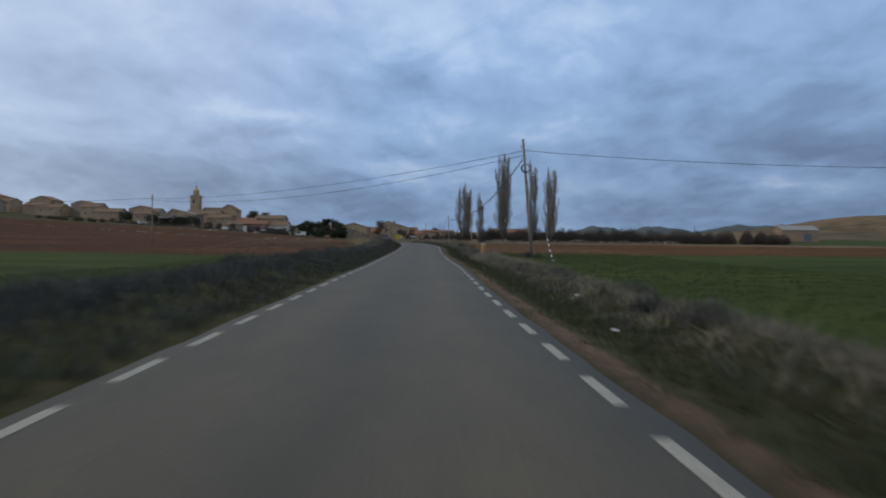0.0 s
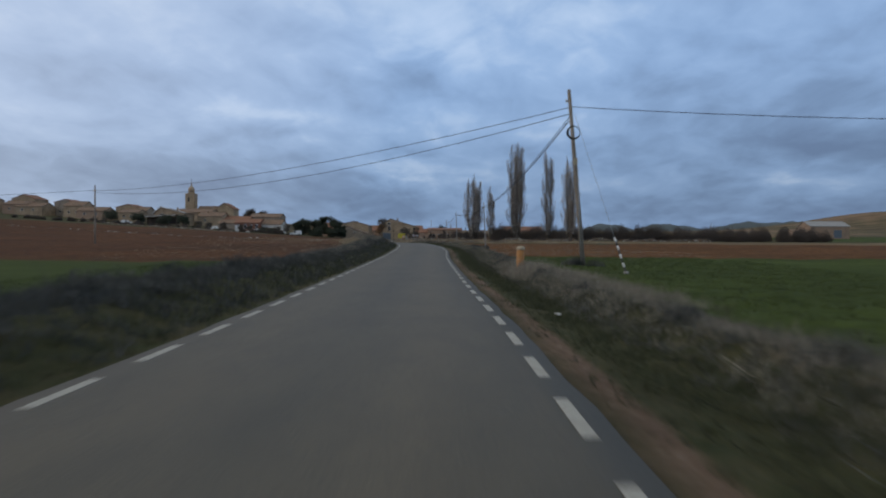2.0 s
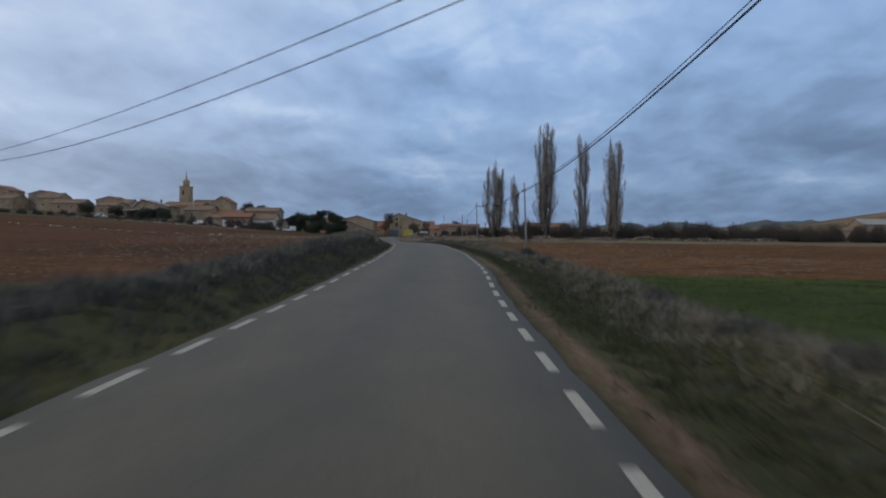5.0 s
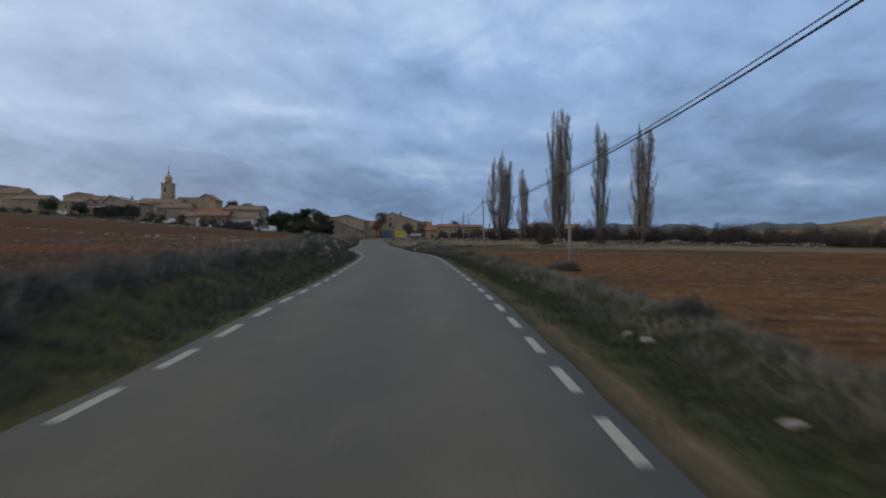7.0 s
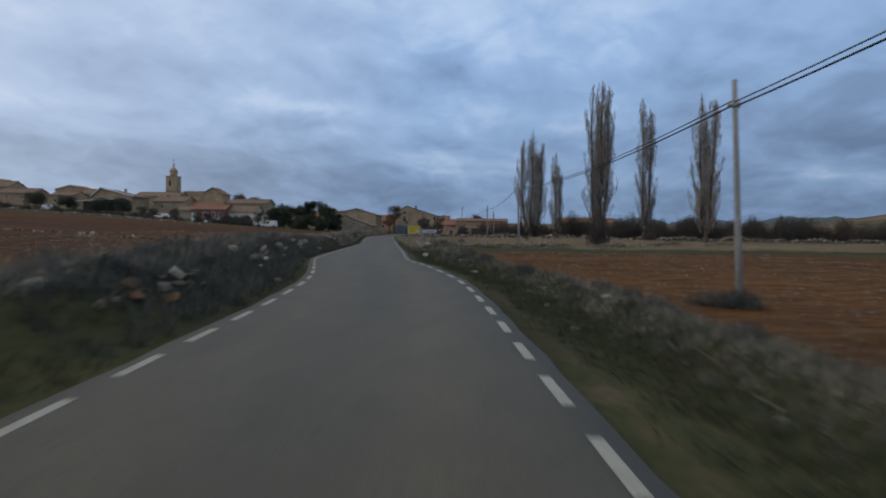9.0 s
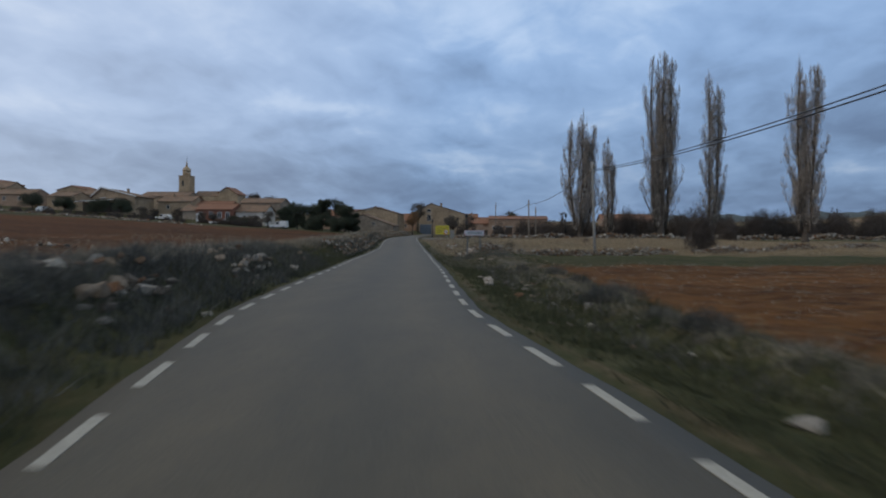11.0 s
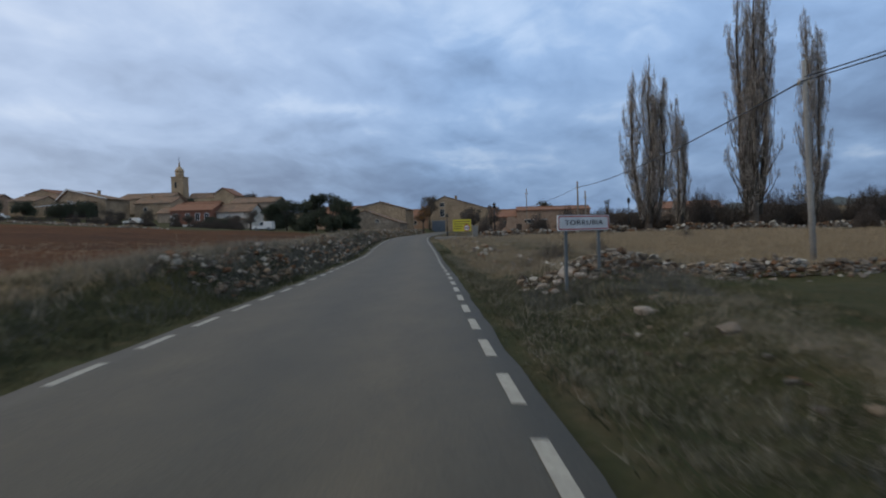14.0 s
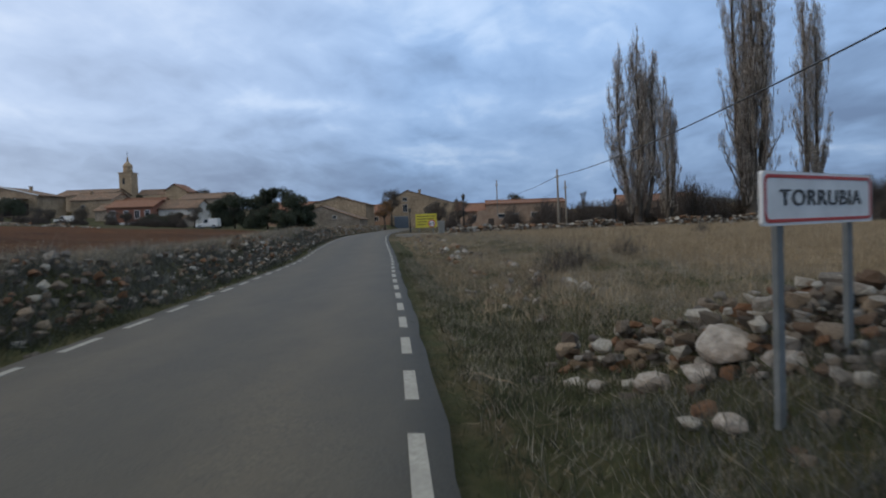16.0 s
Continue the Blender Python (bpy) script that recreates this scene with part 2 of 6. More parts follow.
def stone_material(name, island):
    """Field stones: grey, brown, rust and chalky ones side by side, with lichen and grain on each."""
    m = material(name, (0.55, 0.52, 0.48), (1.0, 0.98, 0.95), 7, 0.93, 0.9, 16, third=(0.62, 0.54, 0.44), distance=0.03)
    nt = m.node_tree
    N, L = nt.nodes.new, nt.links.new
    b = nt.nodes["Principled BSDF"]
    base = b.inputs["Base Color"].links[0].from_socket
    src = N("ShaderNodeNewGeometry").outputs["Random Per Island"] if island else N("ShaderNodeObjectInfo").outputs["Random"]
    r = N("ShaderNodeValToRGB")
    els = r.color_ramp.elements
    r.color_ramp.interpolation = "CONSTANT"
    els[0].position, els[0].color = 0.0, (0.26, 0.24, 0.215, 1)
    els[1].position, els[1].color = 0.90, (0.29, 0.155, 0.085, 1)
    for p, c in ((0.16, (0.42, 0.40, 0.37)), (0.30, (0.15, 0.13, 0.112)), (0.42, (0.30, 0.25, 0.20)), (0.54, (0.58, 0.56, 0.51)), (0.66, (0.19, 0.13, 0.09)), (0.78, (0.37, 0.29, 0.21))):
        els.new(p).color = (*c, 1)
    L(src, r.inputs[0])
    mx = N("ShaderNodeMix")
    mx.data_type, mx.blend_type = "RGBA", "MULTIPLY"
    mx.inputs["Factor"].default_value = 1.0
    L(base, mx.inputs["A"]), L(r.outputs["Color"], mx.inputs["B"])
    L(mx.outputs["Result"], b.inputs["Base Color"])
    return m


def asphalt_material():
    m = material("worn_asphalt", (0.048, 0.041, 0.028), (0.108, 0.093, 0.064), 45, 0.70, 0.4, 90, third=(0.085, 0.071, 0.047), distance=0.006)
    nt = m.node_tree
    N, L = nt.nodes.new, nt.links.new
    b = nt.nodes["Principled BSDF"]
    base = b.inputs["Base Color"].links[0].from_socket
    # paler wheel tracks and a darker strip of tar, by the distance from the road's middle
    a = N("ShaderNodeAttribute")
    a.attribute_name = "across"
    geo = N("ShaderNodeNewGeometry")
    n = N("ShaderNodeTexNoise")
    n.inputs["Scale"].default_value, n.inputs["Detail"].default_value = 0.35, 4
    L(geo.outputs["Position"], n.inputs["Vector"])
    add = N("ShaderNodeMath")
    add.operation = "MULTIPLY_ADD"
    L(n.outputs["Fac"], add.inputs[0])
    add.inputs[1].default_value = 0.16
    L(a.outputs["Fac"], add.inputs[2])
    r = N("ShaderNodeValToRGB")
    els = r.color_ramp.elements
    els[0].position, els[0].color = 0.0, (0.84, 0.82, 0.79, 1)
    els[1].position, els[1].color = 1.0, (0.80, 0.79, 0.78, 1)
    for p, v in ((0.10, 0.88), (0.16, 0.97), (0.30, 1.13), (0.42, 1.0), (0.55, 0.88), (0.68, 1.02), (0.80, 1.16), (0.91, 1.0), (0.965, 0.86)):
        els.new(p).color = (v * (1 + 0.16 * (v - 0.9)), v, v * (0.99 - 0.2 * (v - 0.9)), 1)
    L(add.outputs[0], r.inputs[0])
    mx = N("ShaderNodeMix")
    mx.data_type, mx.blend_type = "RGBA", "MULTIPLY"
    mx.inputs["Factor"].default_value = 1.0
    L(base, mx.inputs["A"]), L(r.outputs["Color"], mx.inputs["B"])
    # blotches and worn patches, drawn out along the way the cars go
    mp, bl, br = N("ShaderNodeMapping"), N("ShaderNodeTexNoise"), N("ShaderNodeValToRGB")
    mp.inputs["Scale"].default_value = (1.0, 0.35, 1.0)
    bl.inputs["Scale"].default_value, bl.inputs["Detail"].default_value, bl.inputs["Roughness"].default_value = 1.5, 9, 0.68
    L(geo.outputs["Position"], mp.inputs[0]), L(mp.outputs[0], bl.inputs["Vector"]), L(bl.outputs["Fac"], br.inputs[0])
    be = br.color_ramp.elements
    be[0].position, be[0].color, be[1].position, be[1].color = 0.30, (0.80, 0.81, 0.82, 1), 0.70, (1.17, 1.16, 1.14, 1)
    worn = N("ShaderNodeMix")
    worn.data_type, worn.blend_type = "RGBA", "MULTIPLY"
    worn.inputs["Factor"].default_value = 1.0
    L(mx.outputs["Result"], worn.inputs["A"]), L(br.outputs["Color"], worn.inputs["B"])
    L(worn.outputs["Result"], b.inputs["Base Color"])
    return m


# distance haze is painted into the ridge colour as a blue-grey tone
HAZY_WOODED = material("hazy_wooded_slope", (0.045, 0.060, 0.062), (0.085, 0.105, 0.105), 0.02, 0.95, 0, third=(0.06, 0.075, 0.08))
GROUND, ASPHALT = ground_material(), asphalt_material()
LINE = material("worn_line_paint", (0.27, 0.255, 0.215), (0.46, 0.435, 0.37), 22, 0.7, 0.15)
STONE = stone_material("field_limestone", False)
STONE_HEAP = stone_material("field_limestone_heap", True)
BOULDER = material("pale_boulder", (0.21, 0.18, 0.15), (0.50, 0.455, 0.40), 5, 0.9, 0.8, 12, third=(0.3, 0.22, 0.15), distance=0.04)
TWIG = material("grey_brown_twigs", (0.075, 0.060, 0.048), (0.15, 0.125, 0.10), 3, 0.9, 0, vary=0.35, island=True)
POPLAR_TWIG = material("poplar_twigs", (0.19, 0.155, 0.125), (0.34, 0.285, 0.235), 2, 0.9, 0, vary=0.35, island=True)
POPLAR_LEAF = material("withered_poplar_leaf", (0.40, 0.345, 0.29), (0.74, 0.67, 0.585), 2, 0.8, 0, vary=0.55, island=True)
BARK = material("poplar_bark", (0.055, 0.043, 0.032), (0.13, 0.105, 0.082), 6, 0.95, 0.8, 12, distance=0.03)
BRUSH = material("dark_brush", (0.055, 0.044, 0.037), (0.13, 0.105, 0.088), 2, 0.95, 0, vary=0.4, island=True)
WEED = material("grey_weeds", (0.056, 0.060, 0.053), (0.165, 0.158, 0.138), 2, 0.95, 0, vary=0.45, island=True)
# bank plants' dark grey-green, deepened further to paint in the lens vignette
VIGNETTED_SCRUB = material("vignetted_dark_scrub", (0.032, 0.038, 0.036), (0.105, 0.105, 0.098), 2, 0.95, 0, vary=0.5, island=True)
GREEN_WEED = material("green_weeds", (0.028, 0.036, 0.014), (0.080, 0.082, 0.038), 2, 0.95, 0, vary=0.45, island=True)
STRAW = material("dry_straw", (0.22, 0.165, 0.10), (0.44, 0.35, 0.23), 2, 0.9, 0, vary=0.4, island=True)
DEAD_GRASS = material("dead_grass", (0.16, 0.14, 0.105), (0.37, 0.325, 0.255), 2, 0.95, 0, vary=0.45, island=True)
CROP = material("winter_cereal", (0.032, 0.052, 0.008), (0.080, 0.106, 0.020), 2, 0.8, 0, vary=0.35, island=True)
EVERGREEN = material("holm_oak_leaves", (0.028, 0.038, 0.022), (0.072, 0.088, 0.048), 2, 0.7, 0, vary=0.45, island=True)
ORANGE_LEAF = material("autumn_leaves", (0.16, 0.075, 0.022), (0.30, 0.155, 0.05), 2, 0.8, 0, vary=0.4, island=True)
POLE_WOOD = material("weathered_pole_wood", (0.19, 0.155, 0.12), (0.38, 0.32, 0.255), 8, 0.9, 0.6, 20, third=(0.18, 0.15, 0.12))
CONCRETE = material("pole_concrete", (0.26, 0.25, 0.23), (0.38, 0.365, 0.335), 8, 0.9, 0.3)
CABLE = material("black_cable", (0.012, 0.012, 0.013), (0.02, 0.02, 0.021), 20, 0.5, 0)
ZINC = material("galvanised_steel", (0.26, 0.28, 0.30), (0.38, 0.40, 0.42), 12, 0.5, 0.1, metal=0.5)
POST_STEEL = material("dull_post_steel", (0.12, 0.13, 0.128), (0.19, 0.20, 0.197), 12, 0.65, 0.1, metal=0.2)
WHITE_PAINT = material("white_paint", (0.62, 0.62, 0.61), (0.78, 0.78, 0.77), 6, 0.55, 0.05)
RED_PAINT = material("red_paint", (0.42, 0.028, 0.020), (0.52, 0.045, 0.032), 8, 0.5, 0.05)
# plain black; also serves as painted shade in the bell opening
BLACK_PAINT_AND_SHADE = material("black_paint_and_shade", (0.012, 0.012, 0.013), (0.03, 0.03, 0.031), 10, 0.5, 0.1)
YELLOW_PAINT = material("yellow_paint", (0.52, 0.44, 0.03), (0.66, 0.57, 0.05), 6, 0.5, 0.05)
ORANGE_PAINT = material("faded_orange_plastic", (0.36, 0.15, 0.035), (0.48, 0.22, 0.06), 5, 0.6, 0.1)
CREAM = material("cream_cap", (0.36, 0.29, 0.19), (0.48, 0.40, 0.28), 6, 0.7, 0.1)
OCHRE_STONE = material("ochre_rubble_wall", (0.264, 0.187, 0.116), (0.529, 0.401, 0.269), 2.6, 0.95, 0.8, 4.5, third=(0.192, 0.142, 0.091), distance=0.06)
GREY_STONE = material("grey_rubble_wall", (0.230, 0.183, 0.136), (0.443, 0.370, 0.290), 2.6, 0.95, 0.8, 4.5, third=(0.153, 0.123, 0.093), distance=0.06)
RENDERED = material("pale_render", (0.56, 0.525, 0.46), (0.72, 0.68, 0.61), 1.2, 0.9, 0.15, third=(0.45, 0.41, 0.35))
CHURCH_STONE = material("dressed_ochre_stone", (0.30, 0.215, 0.135), (0.56, 0.43, 0.28), 1.8, 0.95, 0.6, 4, third=(0.24, 0.175, 0.11), distance=0.05)
ADOBE = material("adobe_wall", (0.281, 0.182, 0.121), (0.431, 0.295, 0.206), 1.6, 0.95, 0.6, 5, third=(0.234, 0.178, 0.131), distance=0.05)
BRICK_WALL = material("red_brick_wall", (0.180, 0.077, 0.050), (0.297, 0.140, 0.095), 9, 0.9, 0.4, third=(0.216, 0.077, 0.045))
ROOF_BROWN = material("old_roof_tiles", (0.166, 0.099, 0.064), (0.309, 0.202, 0.134), 4, 0.95, 0.9, 8, third=(0.119, 0.099, 0.075), distance=0.08)
ROOF_RED = material("terracotta_roof_tiles", (0.187, 0.084, 0.048), (0.309, 0.150, 0.091), 4, 0.9, 0.9, 8, third=(0.243, 0.131, 0.084), distance=0.08)
ROOF_PALE = material("fibre_cement_roof", (0.26, 0.26, 0.25), (0.38, 0.37, 0.36), 3, 0.85, 0.2)
SLATE_BLUE = material("blue_grey_door_paint", (0.10, 0.125, 0.155), (0.15, 0.18, 0.215), 6, 0.6, 0.2)
DARK_WOOD = material("dark_stained_wood", (0.040, 0.026, 0.018), (0.085, 0.058, 0.040), 6, 0.7, 0.3)
PAVING = material("pale_concrete_paving", (0.26, 0.245, 0.22), (0.36, 0.34, 0.305), 6, 0.9, 0.3)
TYRE = material("tyre_rubber", (0.015, 0.015, 0.016), (0.03, 0.03, 0.031), 20, 0.85, 0.2)


def glass_material():
    m = bpy.data.materials.new("window_glass")
    m.use_nodes = True
    b = m.node_tree.nodes["Principled BSDF"]
    b.inputs["Base Color"].default_value = (0.02, 0.024, 0.03, 1)
    b.inputs["Roughness"].default_value = 0.08
    return m


GLASS = glass_material()


# ---- the lie of the land ----
def curve_through(points):
    ys, vs = np.array(points, float).T
    slopes = np.gradient(vs, ys)

    def value(y):
        y = np.clip(y, ys[0], ys[-1])
        k = np.clip(np.searchsorted(ys, y) - 1, 0, len(ys) - 2)
        h = ys[k + 1] - ys[k]
        t = (y - ys[k]) / h
        return ((2 * t**3 - 3 * t**2 + 1) * vs[k] + (t**3 - 2 * t**2 + t) * h * slopes[k]
                + (-2 * t**3 + 3 * t**2) * vs[k + 1] + (t**3 - t**2) * h * slopes[k + 1])
    return value


ROAD_X = curve_through([(-80, 3.3), (-30, 1.84), (0, 0.74), (9, 0.32), (17, 0.0), (24.5, -0.22), (33, -0.47), (42, -0.87), (51, -1.23), (60, -1.57), (70, -1.88),
                        (78, -2.04), (85.4, -2.38), (91, -2.73), (97, -3.13), (106.5, -3.95), (112, -4.45), (118, -5.2), (124, -6.52), (129.5, -7.8),
                        (136, -8.74), (143.4, -9.69), (154.3, -11.2), (165, -12.61), (175, -14.03), (185, -15.4), (196, -17.09), (207, -18.73),
                        (230, -21.7), (255, -24.0), (285, -25.4), (313, -26.1)])
ROAD_Z = curve_through([(-80, -1.0), (0, -0.61), (9, -0.56), (17, -0.51), (24.5, -0.444), (33, -0.39), (42, -0.345), (51, -0.282), (60, -0.2), (70, -0.06),
                        (78, 0.18), (85.4, 0.29), (91, 0.41), (97, 0.45), (106.5, 0.545), (112, 0.6), (118, 0.69), (124, 0.785), (131, 0.795), (143.4, 0.81), (154.3, 0.785),
                        (165, 0.755), (175, 0.74), (185, 0.78), (196, 1.02), (207, 1.2), (230, 1.42), (262, 1.56), (313, 2.0)])
FIELD_R = curve_through([(-80, -1.0), (0, -0.95), (40, -0.8), (65, -0.55), (88, -0.35), (119, 0.02), (135, 0.42), (150, 0.68), (167, 0.9),
                         (200, 1.27), (230, 1.5), (300, 2.0), (420, 3.8), (900, 16), (1800, 28), (4200, 60)])
FIELD_L = curve_through([(-80, -1.0), (0, -0.95), (80, -0.85), (100, -0.15), (130, 0.85), (160, 1.19), (200, 1.42), (250, 1.5), (300, 1.7),
                         (420, 2.4), (900, 5), (1800, 16), (4200, 60)])
HALF = 2.27


def smooth(a, b, v):
    t = np.clip((v - a) / (b - a), 0, 1)
    return t * t * (3 - 2 * t)


def waves(x, y, size, seed=0.0):
    """Soft, uneven waves of about the given size, between -1 and 1."""
    k = 6.283 / size
    return (np.sin(k * (x + 0.31 * y) + seed) * np.cos(k * (0.83 * y - 0.42 * x) + 1.7 * seed)
            + 0.6 * np.sin(1.9 * k * (0.6 * x - y) + 2.3 * seed) * np.cos(2.3 * k * (x + 0.2 * y) + seed)
            + 0.35 * np.sin(4.1 * k * x + seed) * np.sin(3.7 * k * y + 2 * seed)) / 1.6


def land(x, y):
    """Height of the ground, without the bed of the road, for arrays."""
    x, y = np.asarray(x, float), np.asarray(y, float)
    u = x - ROAD_X(y)
    zr = ROAD_Z(y)
    a = np.abs(u)
    # right: shoulder, shallow ditch, ridge of dead grass, field
    right = zr - 0.05 - 0.16 * smooth(2.5, 3.9, u) + 0.22 * smooth(4.2, 5.1, u) * (1 - smooth(5.6, 7.2, u))
    right = right + (FIELD_R(y) - right) * smooth(4.6, 8.0, u)
    right = right + 0.10 * smooth(150, 158, y) * (1 - smooth(162, 170, y)) * smooth(3.2, 4.6, u) * (1 - smooth(6, 9, u))
    right += 0.10 * waves(x, y, 5.0, 1.0) * smooth(3.5, 5.0, u) + 0.15 * waves(x, y, 38, 2) * smooth(10, 30, u)
    right = right + 0.36 * np.exp(-(((x + 6.4) / 1.7) ** 2 + ((y - 159.6) / 1.7) ** 2))
    # left: shoulder, bank, field behind it
    bank = np.interp(y, [0, 75, 90, 112, 130, 145], [0.32, 0.30, 0.52, 0.62, 0.72, 0.78])
    bank = bank * (1 - 0.85 * smooth(146, 149.5, y) * (1 - smooth(156.5, 159.5, y)))
    bank = bank * (1 + 0.22 * waves(x, y, 6.0, 3.0) + 0.16 * waves(x, y, 19, 4.0))
    left = zr - 0.05 + bank * smooth(2.75, 4.2, -u)
    left = left + (FIELD_L(y) - left) * smooth(5.2, 9.0, -u) + 0.12 * waves(x, y, 30, 5) * smooth(9, 25, -u)
    slope = 0.056 * np.clip(-x - 30, 0, 330) * smooth(90, 290, y) + 0.03 * np.clip(y - 290, 0, 170) * smooth(50, 90, -x)
    left = left + slope * (1 - smooth(470, 900, y))
    z = np.where(u > 0, right, left)
    z = np.where(a < 2.5, zr - 0.06, z)
    # far rise and hills to the east
    z = z + 30 * np.exp(-(((x - 575) / 150) ** 2 + ((y - 930) / 150) ** 2)) * (u > 0)
    z = z + 3 * np.exp(-(((x - 330) / 190) ** 2 + ((y - 520) / 150) ** 2)) * (u > 0)
    z = z + smooth(1500, 3500, y) * (10 * waves(x, y, 1500, 1.3) + 5 * waves(x, y, 430, 0.7))
    return z


def land_at(x, y):
    return float(land(np.array([x]), np.array([y]))[0])


def steps(stops):
    out = []
    for (a, b, n) in stops:
        out += list(np.linspace(a, b, n, endpoint=False))
    return np.array(out + [stops[-1][1]])


def build_ground():
    us = steps([(-4200, -900, 10), (-900, -200, 24), (-200, -60, 30), (-60, -12, 34), (-12, -2.4, 34), (-2.4, 2.4, 6), (2.4, 10, 30),
                (10, 60, 34), (60, 240, 36), (240, 900, 26), (900, 4200, 12)])
    ys = steps([(-400, -40, 10), (-40, 0, 20), (0, 175, 300), (175, 330, 110), (330, 700, 60), (700, 4600, 60)])
    U, Y = np.meshgrid(us, ys)
    X = U + ROAD_X(Y)
    Z = land(X, Y)
    Z = Z + (np.abs(U) > 2.6) * (np.abs(U) < 12) * 0.025 * waves(X, Y, 1.3, 2.0)
    nx, ny = len(us), len(ys)
    verts = np.stack([X, Y, Z], -1).reshape(-1, 3)
    i = np.arange(nx * ny).reshape(ny, nx)
    quads = np.stack([i[:-1, :-1], i[:-1, 1:], i[1:, 1:], i[1:, :-1]], -1).reshape(-1, 4)
    me = bpy.data.meshes.new("ground")
    me.from_pydata(verts.tolist(), [], quads.tolist())
    me.shade_smooth()
    # what grows or lies where
    x, y, u = X.ravel(), Y.ravel(), U.ravel()
    w = waves(x, y, 18, 3.0)
    crop = smooth(6.2, 7.0, np.abs(u)) * (1 - smooth(84, 88, y + 1.5 * w))
    crop = np.where(u < 0, smooth(6.0, 7.2, -u) * (1 - smooth(79, 83, y + 1.5 * w)), crop)
    crop = np.maximum(crop, ((x > 140) & (x < 330) & (y > 300) & (y < 430)) * 1.0)
    red = smooth(6.6, 8.2, -u) * smooth(79, 82, y + 1.5 * w) * (1 - smooth(258, 270, y - 0.10 * (x + 60)))
    brown = smooth(6.2, 7.4, u + 1.2 * smooth(112, 132, y)) * smooth(84, 88, y + w) * (1 - smooth(149, 154, y - 0.2 * x + 1.5 * w))
    dry = smooth(8.0, 11.0, u + 0.6 * w) * smooth(163, 168, y + w) * (1 - smooth(216, 221, y))
    dry = np.maximum(dry, 0.95 * smooth(5.4, 6.2, -u) * (1 - smooth(8.0, 10.0, -u)) * smooth(84, 100, y))
    dry = np.maximum(dry, 0.55 * smooth(4.4, 5.2, u) * (1 - smooth(6.0, 7.0, u)) * (1 - smooth(150, 158, y)))
    far = smooth(300, 360, y) * np.where(u > 0, 1.0, 0.8)
    soil = smooth(2.3, 2.5, np.abs(u)) * (1 - smooth(2.55, 2.95, np.abs(u))) * np.where(u > 0, 0.9, 0.45) * (1 - 0.45 * smooth(78, 95, y))
    soil = np.maximum(soil, 0.45 * ((y > 205) & (y < 300) & (x > -30) & (x < -8)))
    for name, rgb in (("zone_a", (crop, red, brown)), ("zone_b", (dry, far, soil))):
        a = me.color_attributes.new(name, "FLOAT_COLOR", "POINT")
        a.data.foreach_set("color", np.stack([*rgb, np.ones_like(x)], -1).astype(np.float32).ravel())
    me.materials.append(GROUND)
    tagged(new("ground", me), "open farmland of red ploughed soil, young green cereal and grassy verges", "ground", kind="structure")


build_ground()


def far_ridge(x0, x1, y, top, seed):
    """A wooded mountain ridge on the horizon, tinted blue for haze: an uneven crest with slopes before and behind it.
    """
    n = 60
    xs = np.linspace(x0, x1, n)
    f = np.linspace(0, 1, n)
    crest = top * np.sin(np.pi * np.clip(f, 0.02, 0.98)) ** 0.45 * (0.9 + 0.07 * waves(xs, 0 * xs, 420, seed) + 0.04 * waves(xs, 0 * xs, 120, seed))
    rows = [np.stack([xs, np.full(n, y - 500.0), np.full(n, 30.0)], 1), np.stack([xs, np.full(n, y - 180.0), crest * 0.8], 1),
            np.stack([xs, np.full(n, float(y)), crest], 1), np.stack([xs, np.full(n, y + 400.0), np.full(n, 30.0)], 1)]
    i = np.arange(4 * n).reshape(4, n)
    quads = np.stack([i[:-1, :-1], i[:-1, 1:], i[1:, 1:], i[1:, :-1]], -1).reshape(-1, 4)
    me = bpy.data.meshes.new("mountain_ridge")
    me.from_pydata(np.vstack(rows).tolist(), [], quads.tolist())
    me.shade_smooth()
    me.materials.append(HAZY_WOODED)
    tagged(new("mountain_ridge", me), "distant wooded mountain ridge on the horizon, haze blue in its colour", "mountain", kind="structure")


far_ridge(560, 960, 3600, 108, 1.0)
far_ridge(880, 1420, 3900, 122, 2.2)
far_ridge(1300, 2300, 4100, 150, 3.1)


def strip(offsets, ys, lift=0.0):
    """A ribbon that follows the road: rows at ys, columns at the given distances from its middle."""
    U, Y = np.meshgrid(np.array(offsets, float), np.array(ys, float))
    X, Z = U + ROAD_X(Y), ROAD_Z(Y) + lift - 0.012 * np.abs(U)
    i = np.arange(U.size).reshape(U.shape)
    quads = np.stack([i[:-1, :-1], i[:-1, 1:], i[1:, 1:], i[1:, :-1]], -1).reshape(-1, 4)
    return np.stack([X, Y, Z], -1).reshape(-1, 3), quads, U.ravel()


